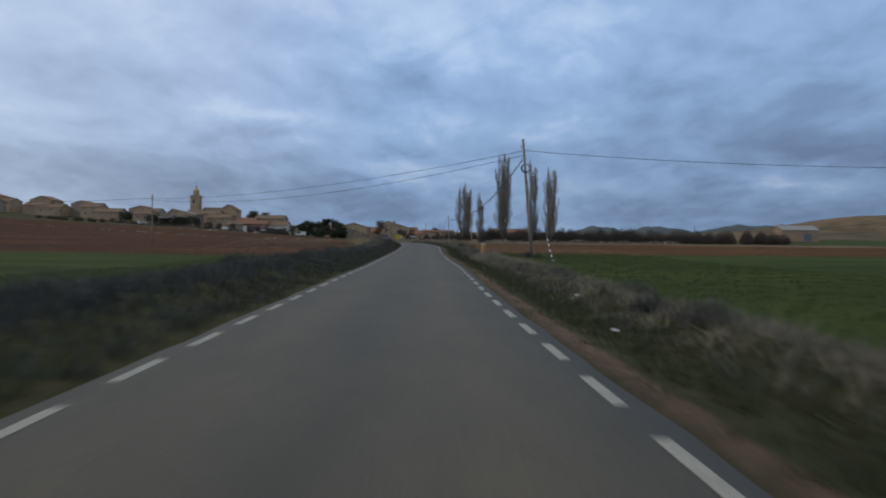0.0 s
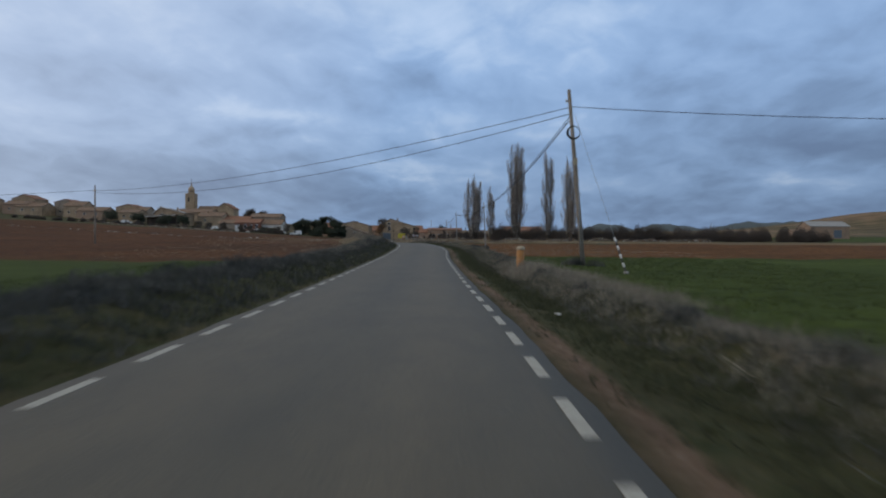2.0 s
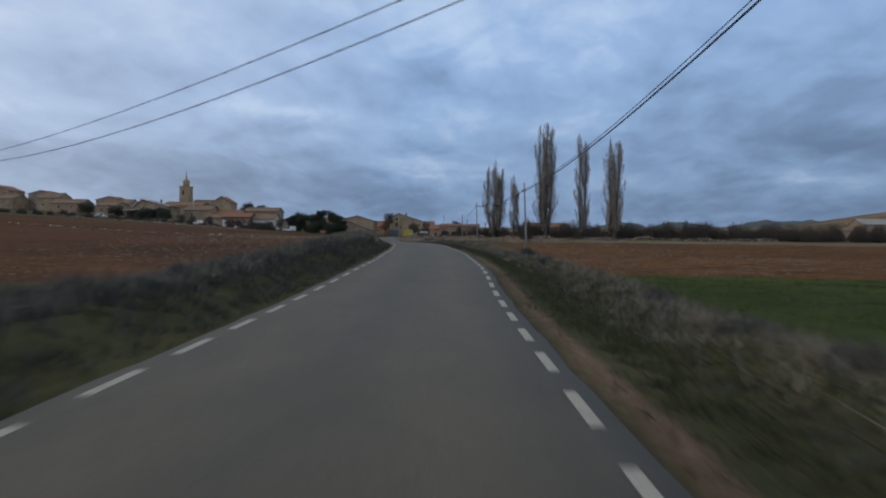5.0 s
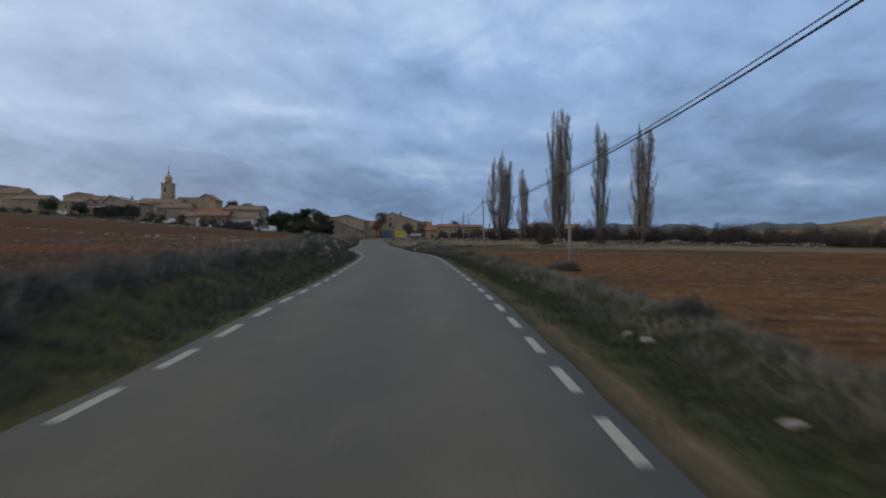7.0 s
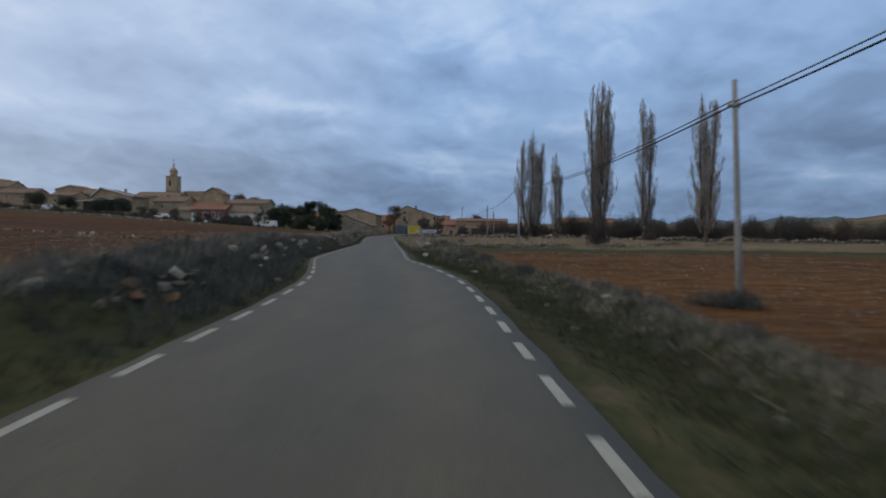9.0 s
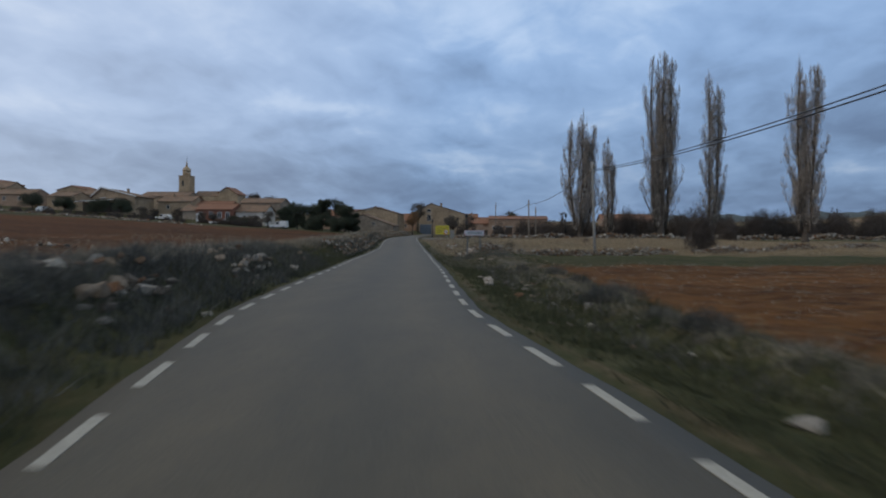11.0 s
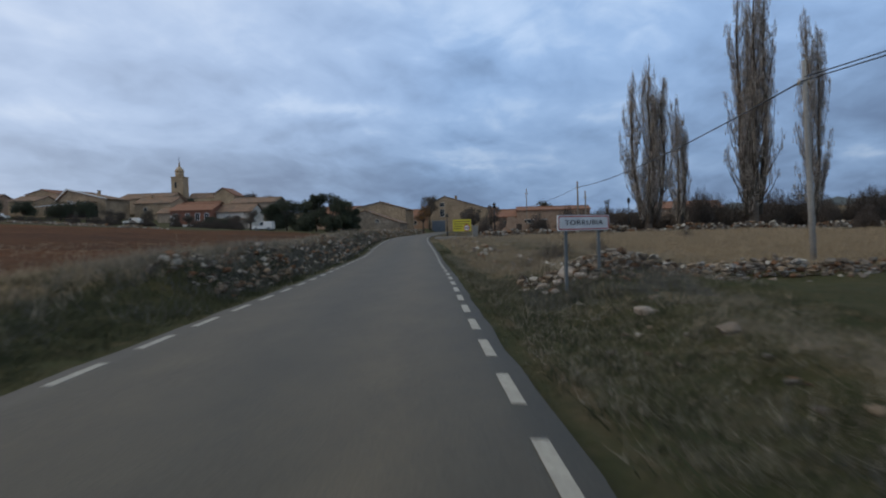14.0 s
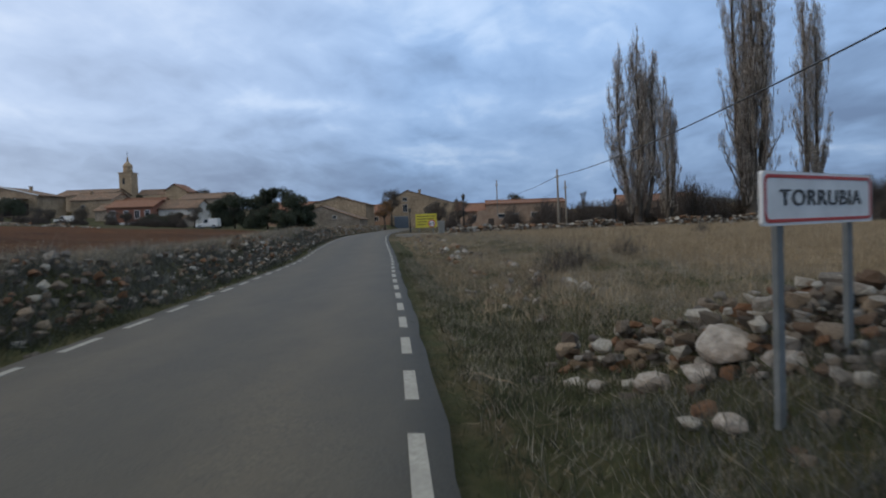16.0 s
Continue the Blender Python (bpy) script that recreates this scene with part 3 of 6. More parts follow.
def build_road():
    ys = np.linspace(-80, 312, 393)
    offs = np.linspace(-HALF, HALF, 13)
    verts, quads, across = strip(offs, ys, 0.03)
    # crumbled edges and a thickness below them
    edge = np.abs(across) > HALF - 0.01
    verts[edge, 0] += np.sign(across[edge]) * (0.018 * np.sin(verts[edge, 1] * 2.3) + 0.014 * np.sin(verts[edge, 1] * 5.1 + across[edge]))
    n, row = len(verts), len(offs)
    low = verts.copy()
    low[:, 2] -= 0.12
    i = np.arange(n).reshape(len(ys), row)
    faces = quads.tolist()
    for k, flip in ((0, False), (row - 1, True)):
        for r in range(len(ys) - 1):
            q = [i[r, k], i[r + 1, k], i[r + 1, k] + n, i[r, k] + n]
            faces.append([int(v) for v in (q[::-1] if flip else q)])
    me = bpy.data.meshes.new("road")
    me.from_pydata(np.vstack([verts, low]).tolist(), [], faces)
    me.shade_smooth()
    a = me.attributes.new("across", "FLOAT", "POINT")
    a.data.foreach_set("value", np.tile((across + HALF) / (2 * HALF), 2).astype(np.float32))
    me.materials.append(ASPHALT)
    return tagged(new("road", me), "narrow country road of worn grey asphalt with crumbling edges", "road", kind="structure")


road = build_road()


def part(name, bm, mat, parent, label=""):
    """One mesh object under a thing or a part; its mesh is in the thing's own axes."""
    if isinstance(bm, bpy.types.Mesh):
        me = bm
    else:
        me = bpy.data.meshes.new(name)
        bm.to_mesh(me)
        bm.free()
    if not me.materials:
        me.materials.append(mat)
    ob = new(name, me)
    ob.parent = parent
    if label:
        tagged(ob, label)
    return ob


def thing(name, x, y, z, turn=0.0, label="", category="", group=""):
    ob = new(name)
    ob.empty_display_size = 0.3
    ob.matrix_world = pose(x, y, z, 0, 0, turn)
    return tagged(ob, label, category, group)


def box(bm, x0, x1, y0, y1, z0, z1, bevel=0.0):
    vs = bmesh.ops.create_cube(bm, size=1.0)["verts"]
    for v in vs:
        v.co = Vector((x0 + (v.co.x + 0.5) * (x1 - x0), y0 + (v.co.y + 0.5) * (y1 - y0), z0 + (v.co.z + 0.5) * (z1 - z0)))
    if bevel:
        es = list({e for v in vs for e in v.link_edges})
        bmesh.ops.bevel(bm, geom=es, offset=bevel, segments=2, affect="EDGES", profile=0.5)
    return bm


def boxed(*dims, bevel=0.0):
    return box(bmesh.new(), *dims, bevel=bevel)


def tube(bm, points, radii, sides=8):
    """A round rod along points, with a radius at each, closed at both ends."""
    pts = [Vector(p) for p in points]
    rings = []
    for k, p in enumerate(pts):
        d = (pts[min(k + 1, len(pts) - 1)] - pts[max(k - 1, 0)]).normalized()
        ref = Vector((1, 0, 0)) if abs(d.x) < 0.8 else Vector((0, 1, 0))
        a = d.cross(ref).normalized()
        b = d.cross(a)
        rings.append([bm.verts.new(p + float(radii[k]) * (math.cos(t) * a + math.sin(t) * b)) for t in (6.28319 * s / sides for s in range(sides))])
    for r, s in zip(rings, rings[1:]):
        for k in range(sides):
            f = bm.faces.new((r[k], r[(k + 1) % sides], s[(k + 1) % sides], s[k]))
            f.smooth = True
    bm.faces.new(rings[0][::-1]), bm.faces.new(rings[-1])
    bmesh.ops.recalc_face_normals(bm, faces=bm.faces[:])
    return bm


def tubed(points, radii, sides=8):
    return tube(bmesh.new(), points, radii, sides)


def prism(bm, outline, y0, y1):
    """An outline in x and z, drawn out from y0 to y1."""
    a = [bm.verts.new((x, y0, z)) for x, z in outline]
    b = [bm.verts.new((x, y1, z)) for x, z in outline]
    bm.faces.new(a), bm.faces.new(b[::-1])
    n = len(a)
    for k in range(n):
        bm.faces.new((a[k], b[k], b[(k + 1) % n], a[(k + 1) % n]))
    bmesh.ops.recalc_face_normals(bm, faces=bm.faces[:])
    return bm


def slivers(name, base, tip, width, mat):
    """Many thin three-sided twigs or stalks in one mesh: arrays of feet, tips and widths."""
    n = len(base)
    axis = tip - base
    side = np.cross(axis, np.random.normal(size=(n, 3)))
    side /= np.linalg.norm(side, axis=1, keepdims=True) + 1e-9
    other = np.cross(axis, side)
    other /= np.linalg.norm(other, axis=1, keepdims=True) + 1e-9
    w = np.asarray(width).reshape(-1, 1) * np.ones((n, 1))
    verts = np.stack([base + side * w, base - 0.5 * side * w + 0.87 * other * w, base - 0.5 * side * w - 0.87 * other * w, tip], 1).reshape(-1, 3)
    k = 4 * np.arange(n)[:, None, None]
    faces = (k + np.array([[0, 1, 3], [1, 2, 3], [2, 0, 3]])[None]).reshape(-1, 3)
    me = bpy.data.meshes.new(name)
    me.from_pydata(verts.tolist(), [], faces.tolist())
    me.materials.append(mat)
    return me


def leaves(name, at, size, mat):
    """Many small bent leaves in one mesh: two triangles with a fold each."""
    n = len(at)
    a = np.random.normal(size=(n, 3))
    a /= np.linalg.norm(a, axis=1, keepdims=True)
    b = np.cross(a, np.random.normal(size=(n, 3)))
    b /= np.linalg.norm(b, axis=1, keepdims=True)
    c = np.cross(a, b)
    s = np.asarray(size).reshape(-1, 1) * np.ones((n, 1))
    verts = np.stack([at - a * s, at + 0.6 * b * s + 0.25 * c * s, at + a * s, at - 0.6 * b * s + 0.25 * c * s], 1).reshape(-1, 3)
    k = 4 * np.arange(n)[:, None, None]
    faces = (k + np.array([[0, 1, 2], [0, 2, 3]])[None]).reshape(-1, 3)
    me = bpy.data.meshes.new(name)
    me.from_pydata(verts.tolist(), [], faces.tolist())
    me.materials.append(mat)
    return me


# ---- poplars ----
def poplar(x, y, spires, label, trunk_r=0.35):
    """A bare, column-shaped poplar: stems that part low down and rise close together, each with a sheath of upright twigs.
    spires: distance along x and y, height, half-width of the crown."""
    z = land_at(x, y)
    tree = thing("poplar_tree", x, y, z - 0.05, 0, label, "tree", "row of tall poplars")
    rnd = random.Random(int(x * 7 + y))
    trunk, limbs = bmesh.new(), bmesh.new()
    trunk_r *= 0.78
    tall = max(s[2] for s in spires)
    tube(trunk, [(0, 0, 0), (0.02, 0, 0.4), (0.03, 0.02, tall * 0.07), (0.05, 0.0, tall * 0.13)],
         [trunk_r * 1.6, trunk_r * 1.15, trunk_r, trunk_r * 0.8], 10)
    feet, tips, widths, spots = [], [], [], []
    for dx, dy, h, half in spires:
        dx, half = dx * 0.97, half * 1.02
        rng = np.random.default_rng(int(abs(dx) * 100 + h * 10 + x))
        f = np.array([0.06, 0.16, 0.3, 0.5, 0.75, 1.0])
        ax = np.array([(dx * min(1, 0.4 + k * 1.6) + rng.uniform(-0.2, 0.2), dy * min(1, 0.4 + k * 1.6) + rng.uniform(-0.2, 0.2), 0.99 * h * k) for k in f])
        tube(trunk, ax, [trunk_r * 0.75 * (1 - 0.93 * k) + 0.02 for k in f], 7)
        # limbs leave the stem at a sharp angle and rise close beside it; the crown is widest low down and tapers to its tip
        girth = lambda k: np.interp(k, [0.05, 0.11, 0.24, 0.5, 0.72, 0.88, 1.0], [0.35, 0.75, 1.0, 1.0, 0.86, 0.62, 0.22])
        shoots = [(f, ax, half * 0.5, 1.0, 0.1)]
        for _ in range(int(30 + half * 14)):
            k0 = rng.uniform(0.02, 0.8)
            k1 = min(0.97, k0 + rng.uniform(0.12, 0.3))
            ang, reach = rng.uniform(0, 6.283), half * rng.uniform(0.45, 1.1) * float(girth(k1))
            g = np.array([0.0, 0.2, 0.5, 0.8, 1.0])
            ks = k0 + (k1 - k0) * g
            c = np.stack([np.interp(ks, f, ax[:, q]) for q in range(3)], 1)
            out = np.array([0.0, 0.4, 0.78, 0.97, 1.0]) * reach
            line = c + np.stack([np.cos(ang) * out, np.sin(ang) * out, 0 * out], 1) + rng.normal(0, 0.06, (5, 3))
            r0 = trunk_r * 0.17 * (1.05 - k0)
            tube(limbs, line, [r0, r0 * 0.8, r0 * 0.6, r0 * 0.35, 0.012], 5)
            shoots.append((g, line, half * rng.uniform(0.16, 0.3), (k1 - k0) * 1.3, 0.06))
        for g, line, rad0, share, first in shoots:
            # short upright sprays, each a plume of twigs and leaves of its own with gaps between them
            sprays = max(5, int(h * 3.3 * share))
            k = first + (1 - first) * rng.uniform(0, 1, sprays)
            c = np.stack([np.interp(k, g, line[:, q]) for q in range(3)], 1)
            ang = rng.uniform(0, 6.283, sprays)
            rad = rad0 * np.sqrt(rng.uniform(0, 1, sprays)) * (girth(k) if share == 1.0 else np.interp(k, [0, 0.3, 0.8, 1.0], [0.6, 1.0, 1.0, 0.4]))
            at = c + np.stack([np.cos(ang) * rad, np.sin(ang) * rad, 0 * rad], 1)
            tall_ = rng.uniform(0.5, 1.5, sprays)
            per = 6
            foot = np.repeat(at, per, 0) + rng.normal(0, 0.05, (sprays * per, 3))
            ln, sway = np.repeat(tall_, per) * rng.uniform(0.5, 1.0, sprays * per), rng.uniform(0.02, 0.13, sprays * per)
            a2 = np.repeat(ang, per) + rng.normal(0, 0.8, sprays * per)
            tip = foot + np.stack([np.cos(a2) * sway * ln, np.sin(a2) * sway * ln, ln], 1)
            feet.append(foot), tips.append(tip), widths.append(rng.uniform(0.005, 0.011, sprays * per))
            m = sprays * 10
            pick = rng.integers(0, sprays * per, m)
            spots.append(foot[pick] + (tip[pick] - foot[pick]) * rng.uniform(0.15, 1.05, (m, 1)) + rng.normal(0, 0.055, (m, 3)))
    part("trunk", trunk, BARK, tree)
    part("branchwork", limbs, BARK, tree)
    part("twig_crown", slivers("twigs", np.vstack(feet), np.vstack(tips), np.concatenate(widths), POPLAR_TWIG), None, tree)
    spots = np.vstack(spots)
    part("withered_leaves", leaves("withered_leaves", spots, np.random.uniform(0.025, 0.065, len(spots)), POPLAR_LEAF), None, tree,
         "pale withered leaves that still hang on the twigs")
    return tree


poplar(5.3, 222.9, [(-1.4, 0.3, 17.2, 1.3), (0.2, -0.5, 18.8, 1.4), (1.8, 0.4, 17.0, 1.3), (0.9, 1.2, 15.2, 1.3)],
       "tall bare poplar with three spires beside a stone wall", 0.42)
poplar(10.6, 232.5, [(0.0, 0.0, 16.2, 1.2), (0.8, 0.5, 12.5, 0.8)], "slender bare poplar beside a stone wall", 0.3)
poplar(17.9, 228.0, [(-1.5, 0.3, 28.2, 1.7), (0.2, -0.3, 28.6, 1.7), (1.5, 0.5, 27.8, 1.6), (0.0, 1.3, 25.0, 1.8)],
       "tallest bare poplar with a broad forked crown", 0.6)
poplar(28.2, 238.3, [(-0.5, 0.0, 27.4, 1.8), (1.0, 0.4, 25.5, 1.6)], "tall narrow bare poplar behind a stone wall", 0.45)
poplar(29.9, 205.2, [(-0.9, 0.2, 21.8, 1.7), (0.7, -0.2, 21.2, 1.6), (0.0, 0.9, 18.5, 1.5)], "full bare poplar with pale withered leaves", 0.45)


# ---- shrubs, bushes and small trees ----
def mound_points(rng, n, rx, ry, h, low=0.0):
    """Points inside an uneven, domed clump."""
    ang, r = rng.uniform(0, 6.283, n), np.sqrt(rng.uniform(0, 1, n))
    lump = 0.78 + 0.16 * np.sin(3 * ang + rng.uniform(0, 6)) + 0.12 * np.sin(5 * ang + rng.uniform(0, 6))
    x, y = np.cos(ang) * r * rx * lump, np.sin(ang) * r * ry * lump
    top = h * np.sqrt(np.clip(1 - (r * 0.97) ** 2, 0, 1)) * (0.8 + 0.25 * np.sin(4 * ang + 9 * r + rng.uniform(0, 6)))
    return np.stack([x, y, low + (top - low) * rng.uniform(0, 1, n) ** 0.7], 1)


def shrub_meshes(seed, rx, ry, h, stalks, twigs, leafy, mats, leaf=0.05):
    """Stems from one root, twigs round them and some leaves: three meshes for a shrub one can walk round."""
    rng = np.random.default_rng(seed)
    tips = mound_points(rng, stalks, rx, ry, h, h * 0.4)
    feet = tips * np.array([0.15, 0.15, 0.0]) + rng.normal(0, 0.03, (stalks, 3)) * [1, 1, 0]
    stems = slivers("stems", feet, tips, rng.uniform(0.006, 0.016, stalks) * max(1, h * 0.6), mats[0])
    a = mound_points(rng, twigs, rx, ry, h)
    d = a * np.array([0.35, 0.35, 0.6]) + rng.normal(0, 0.22 * h, (twigs, 3)) + [0, 0, 0.22 * h]
    ln = rng.uniform(0.12, 0.3, (twigs, 1)) * (0.5 + 0.5 * h)
    twig = slivers("twigs", a, a + d / (np.linalg.norm(d, axis=1, keepdims=True) + 1e-6) * ln, rng.uniform(0.004, 0.010, twigs) * max(1, h * 0.6), mats[1])
    leaf_me = leaves("leaves", mound_points(rng, leafy, rx * 1.02, ry * 1.02, h * 1.02, h * 0.12), rng.uniform(0.5, 1.2, leafy) * leaf, mats[2]) if leafy else None
    return stems, twig, leaf_me


def shrub(x, y, meshes, turn, scale, label, category="shrub", group="", name="shrub"):
    ob = thing(name, x, y, land_at(x, y) - 0.03, turn, label, category, group)
    ob.scale = (scale[0], scale[0], scale[1])
    for n, me in zip(("stem", "twig_crown", "foliage"), meshes):
        if me:
            part(n, me, None, ob)
    return ob


BRUSHES = [shrub_meshes(60 + k, 3.6, 2.2, 4.2, 160, 3400, 1700, (BRUSH, BRUSH, BRUSH), 0.10) for k in range(3)]
rnd = random.Random(5)
for k in range(64):
    x = 0 + k * 1.85 + rnd.uniform(-0.8, 0.8)
    y = 245 + rnd.uniform(-4, 9) + (0.06 * k)
    s = rnd.uniform(0.8, 1.15)
    shrub(x, y, BRUSHES[k % 3], rnd.uniform(0, 360), (s, s * rnd.uniform(0.72, 0.95) * (1.3 if x > 14 else 0.85)), "dark leafless bramble thicket behind the poplars", "thicket", "dark thickets behind the poplars", "thicket")
for k, (x, y, s, v) in enumerate(((9.0, 171.5, 0.36, 0.88), (-6.5, 226, 0.5, 0.6), (-3.0, 228, 0.6, 0.75), (1.0, 227, 0.6, 0.7),
                                  (3.5, 230, 0.5, 0.7), (-10.5, 232, 0.45, 0.5), (-13.0, 236, 0.5, 0.55), (24, 215, 0.4, 0.5), (14, 236, 0.6, 1.2), (12, 238, 0.5, 1.0))):
    shrub(x, y, BRUSHES[k % 3], k * 47, (s, v), "dark leafless shrub beside the stone wall", "shrub", "shrubs by the stone walls")


rnd = random.Random(17)
for k in range(46):
    x = -58 - k * 2.3 + rnd.uniform(-1, 1)
    y = 276 + rnd.uniform(-3, 6) + 0.10 * k
    s = rnd.uniform(0.35, 0.62)
    shrub(x, y, BRUSHES[k % 3], rnd.uniform(0, 360), (s, s * rnd.uniform(0.5, 0.9)), "grey leafless brush along the foot of the village", "shrub", "brush below the village")


def round_tree(x, y, h, crown_r, crown_h, leaf_mat, wood, n_leaf, label, leaf=0.09, bare=False, name="tree", n_twig=1500):
    """A low tree: forked trunk, limbs, twigs and leaves in several lobes."""
    rng = np.random.default_rng(int(abs(x) * 13 + y))
    tree = thing(name, x, y, land_at(x, y) - 0.05, 0, label, "tree")
    trunk = bmesh.new()
    fork = max(h - crown_h * 0.85, h * 0.15)
    tube(trunk, [(0, 0, 0), (0.03, 0, fork * 0.6), (0, 0.04, fork * 1.1)], [0.22, 0.16, 0.13], 8)
    lobes = []
    for k in range(13):
        a, r = 6.283 * k / 5.3 + rng.uniform(-0.3, 0.3), crown_r * rng.uniform(0.25, 0.68)
        lobes.append((math.cos(a) * r, math.sin(a) * r, h - crown_h * rng.uniform(0.22, 0.8), crown_r * rng.uniform(0.34, 0.52)))
    lobes.append((0, 0, h - crown_h * 0.3, crown_r * 0.5))
    limb = bmesh.new()
    for lx, ly, lz, lr in lobes:
        tube(limb, [(0, 0.02, fork * 0.9), (lx * 0.5, ly * 0.5, (fork + lz) * 0.5), (lx, ly, lz)], [0.10, 0.06, 0.02], 5)
    part("trunk", trunk, wood, tree)
    part("branchwork", limb, wood, tree)
    lob = np.array(lobes)[rng.integers(0, len(lobes), n_twig)]
    d = rng.normal(size=(n_twig, 3))
    d /= np.linalg.norm(d, axis=1, keepdims=True)
    foot = lob[:, :3] + d * lob[:, 3:] * rng.uniform(0.1, 0.7, (n_twig, 1))
    part("twig_crown", slivers("twigs", foot, foot + (d + [0, 0, 0.5]) * lob[:, 3:] * rng.uniform(0.3, 0.6, (n_twig, 1)), rng.uniform(0.008, 0.02, n_twig), TWIG), None, tree)
    if not bare:
        lob = np.array(lobes)[rng.integers(0, len(lobes), n_leaf)]
        d = rng.normal(size=(n_leaf, 3))
        d /= np.linalg.norm(d, axis=1, keepdims=True)
        at = lob[:, :3] + d * lob[:, 3:] * rng.uniform(0.35, 1.08, (n_leaf, 1)) * [1, 1, 0.85]
        part("foliage", leaves("leaves", at, rng.uniform(0.6, 1.3, n_leaf) * leaf, leaf_mat), None, tree)
    return tree


for ox, oy, oh, orad in ((-57.4, 281, 6.4, 2.2), (-55.0, 282, 7.4, 2.6), (-51.8, 283, 7.2, 2.4), (-48.6, 281, 9.0, 2.3), (-45.8, 281, 10.0, 2.5), (-43.0, 280, 8.4, 2.3), (-41.4, 281, 5.6, 1.8), (-50.0, 279, 3.6, 2.2), (-44.6, 278, 3.4, 2.2)):
    round_tree(ox, oy, oh, orad * 1.05, oh * 1.1, EVERGREEN, BARK, 9000, "dark evergreen oak at the edge of the village", 0.12)
round_tree(-28.5, 290, 6.4, 1.9, 4.6, ORANGE_LEAF, BARK, 2600, "small tree with the last orange autumn leaves", 0.08)
round_tree(-29.6, 309, 8.6, 2.6, 6.0, None, BARK, 0, "bare tree between the village houses", bare=True, n_twig=4200)
round_tree(-104.0, 292, 5.2, 2.6, 4.4, EVERGREEN, BARK, 6000, "dark bush below the village houses", 0.12)
round_tree(-113.0, 296, 4.6, 3.2, 4.0, EVERGREEN, BARK, 6000, "dark bush in front of the porch", 0.12)
round_tree(-125.0, 300, 4.4, 3.0, 3.8, EVERGREEN, BARK, 6000, "dark bush below the village houses", 0.12)
round_tree(-140.0, 308, 4.6, 3.2, 4.0, EVERGREEN, BARK, 6000, "dark bush below the village houses", 0.12)
round_tree(-114.0, 412, 8.2, 4.6, 6.8, None, BARK, 0, "bare grey tree beside the church", bare=True, n_twig=9000)
round_tree(-107.0, 415, 7.4, 4.2, 6.2, None, BARK, 0, "bare grey tree beside the church", bare=True, n_twig=9000)
round_tree(-143.0, 424, 6.0, 2.0, 4.5, EVERGREEN, BARK, 3000, "dark cypress beside the church nave", 0.14)
round_tree(-79.5, 284, 3.0, 1.6, 2.6, None, BARK, 0, "leafless shrub tree in front of the brick house", bare=True, n_twig=2600)
round_tree(-70.5, 281, 2.2, 1.9, 2.2, EVERGREEN, BARK, 2500, "dark hedge bush in front of the white house", 0.1)
round_tree(-67.2, 280.5, 2.0, 1.9, 2.0, EVERGREEN, BARK, 2500, "dark hedge bush in front of the white house", 0.1)
for tx, ty, th, tr in ((-76.0, 283, 2.6, 1.5), (-87.0, 287, 3.4, 1.9), (-91.5, 284, 2.8, 1.7), (-64.5, 279, 3.0, 1.6), (-97.0, 289, 3.2, 1.8)):
    round_tree(tx, ty, th, tr, th * 0.85, None, BARK, 0, "leafless garden shrub below the village houses", bare=True, n_twig=2600)
round_tree(-60.5, 277, 4.2, 1.8, 3.4, None, BARK, 0, "bare fruit tree beside the parked van", bare=True, n_twig=2600)
round_tree(-20.0, 300, 5.5, 2.0, 4.2, None, BARK, 0, "bare tree in front of the gabled house", bare=True, n_twig=3000)
round_tree(-15.2, 246, 4.2, 1.6, 3.2, None, BARK, 0, "bare street tree beside the road", bare=True, n_twig=2200)
round_tree(-12.8, 252, 4.4, 1.6, 3.4, None, BARK, 0, "bare street tree beside the road", bare=True, n_twig=2200)
round_tree(-4.6, 262, 5.2, 1.6, 2.4, EVERGREEN, BARK, 1600, "small pine behind the long wall", 0.1)
round_tree(5.6, 262, 6.0, 0.9, 5.0, None, BARK, 0, "thin bare young tree behind the wall", bare=True, n_twig=900)


# ---- poles and wires ----
def wooden_pole(name, x, y, top_x, top_y, top_z, label, r=0.13, mat=None, crossarm=True):
    z = land_at(x, y)
    ob = thing(name, x, y, z - 0.1, 0, label, "pole", "utility poles")
    t = Vector((top_x - x, top_y - y, top_z - z + 0.1))
    part("shaft", tubed([(0, 0, 0), t * 0.33, t * 0.66, t], [r, r * 0.92, r * 0.82, r * 0.7], 10), mat or POLE_WOOD, ob)
    if crossarm:
        part("bracket", boxed(t.x - 0.10, t.x + 0.10, t.y - 0.05, t.y + 0.05, t.z - 0.75, t.z - 0.68), ZINC, ob)
        for s in (-0.14, 0.14):
            part("insulator", tubed([(t.x + s, t.y, t.z - 0.78), (t.x + s, t.y, t.z - 0.66), (t.x + s, t.y, t.z - 0.6)], [0.035, 0.05, 0.02], 8), CREAM, ob)
    return ob, t


def ring(bm, centre, radius, r, normal_y=True, n=28, turns=1):
    pts = [(centre[0] + radius * math.cos(6.28319 * k / n), centre[1], centre[2] + radius * math.sin(6.28319 * k / n)) for k in range(n + 1)]
    return tube(bm, pts, [r] * len(pts), 6)


POLE_A, top = wooden_pole("telephone_pole", 8.6, 66.0, 7.7, 66.4, 10.35, "weathered wooden telephone pole with a coil of spare cable", 0.15)
coil = bmesh.new()
for k in range(4):
    ring(coil, (top.x * 0.78 + 0.02 * k, -0.22 + 0.035 * k, 8.2 + 0.015 * k), 0.40 - 0.014 * k, 0.028)
part("cable_coil", coil, CABLE, POLE_A, "coil of spare black cable")
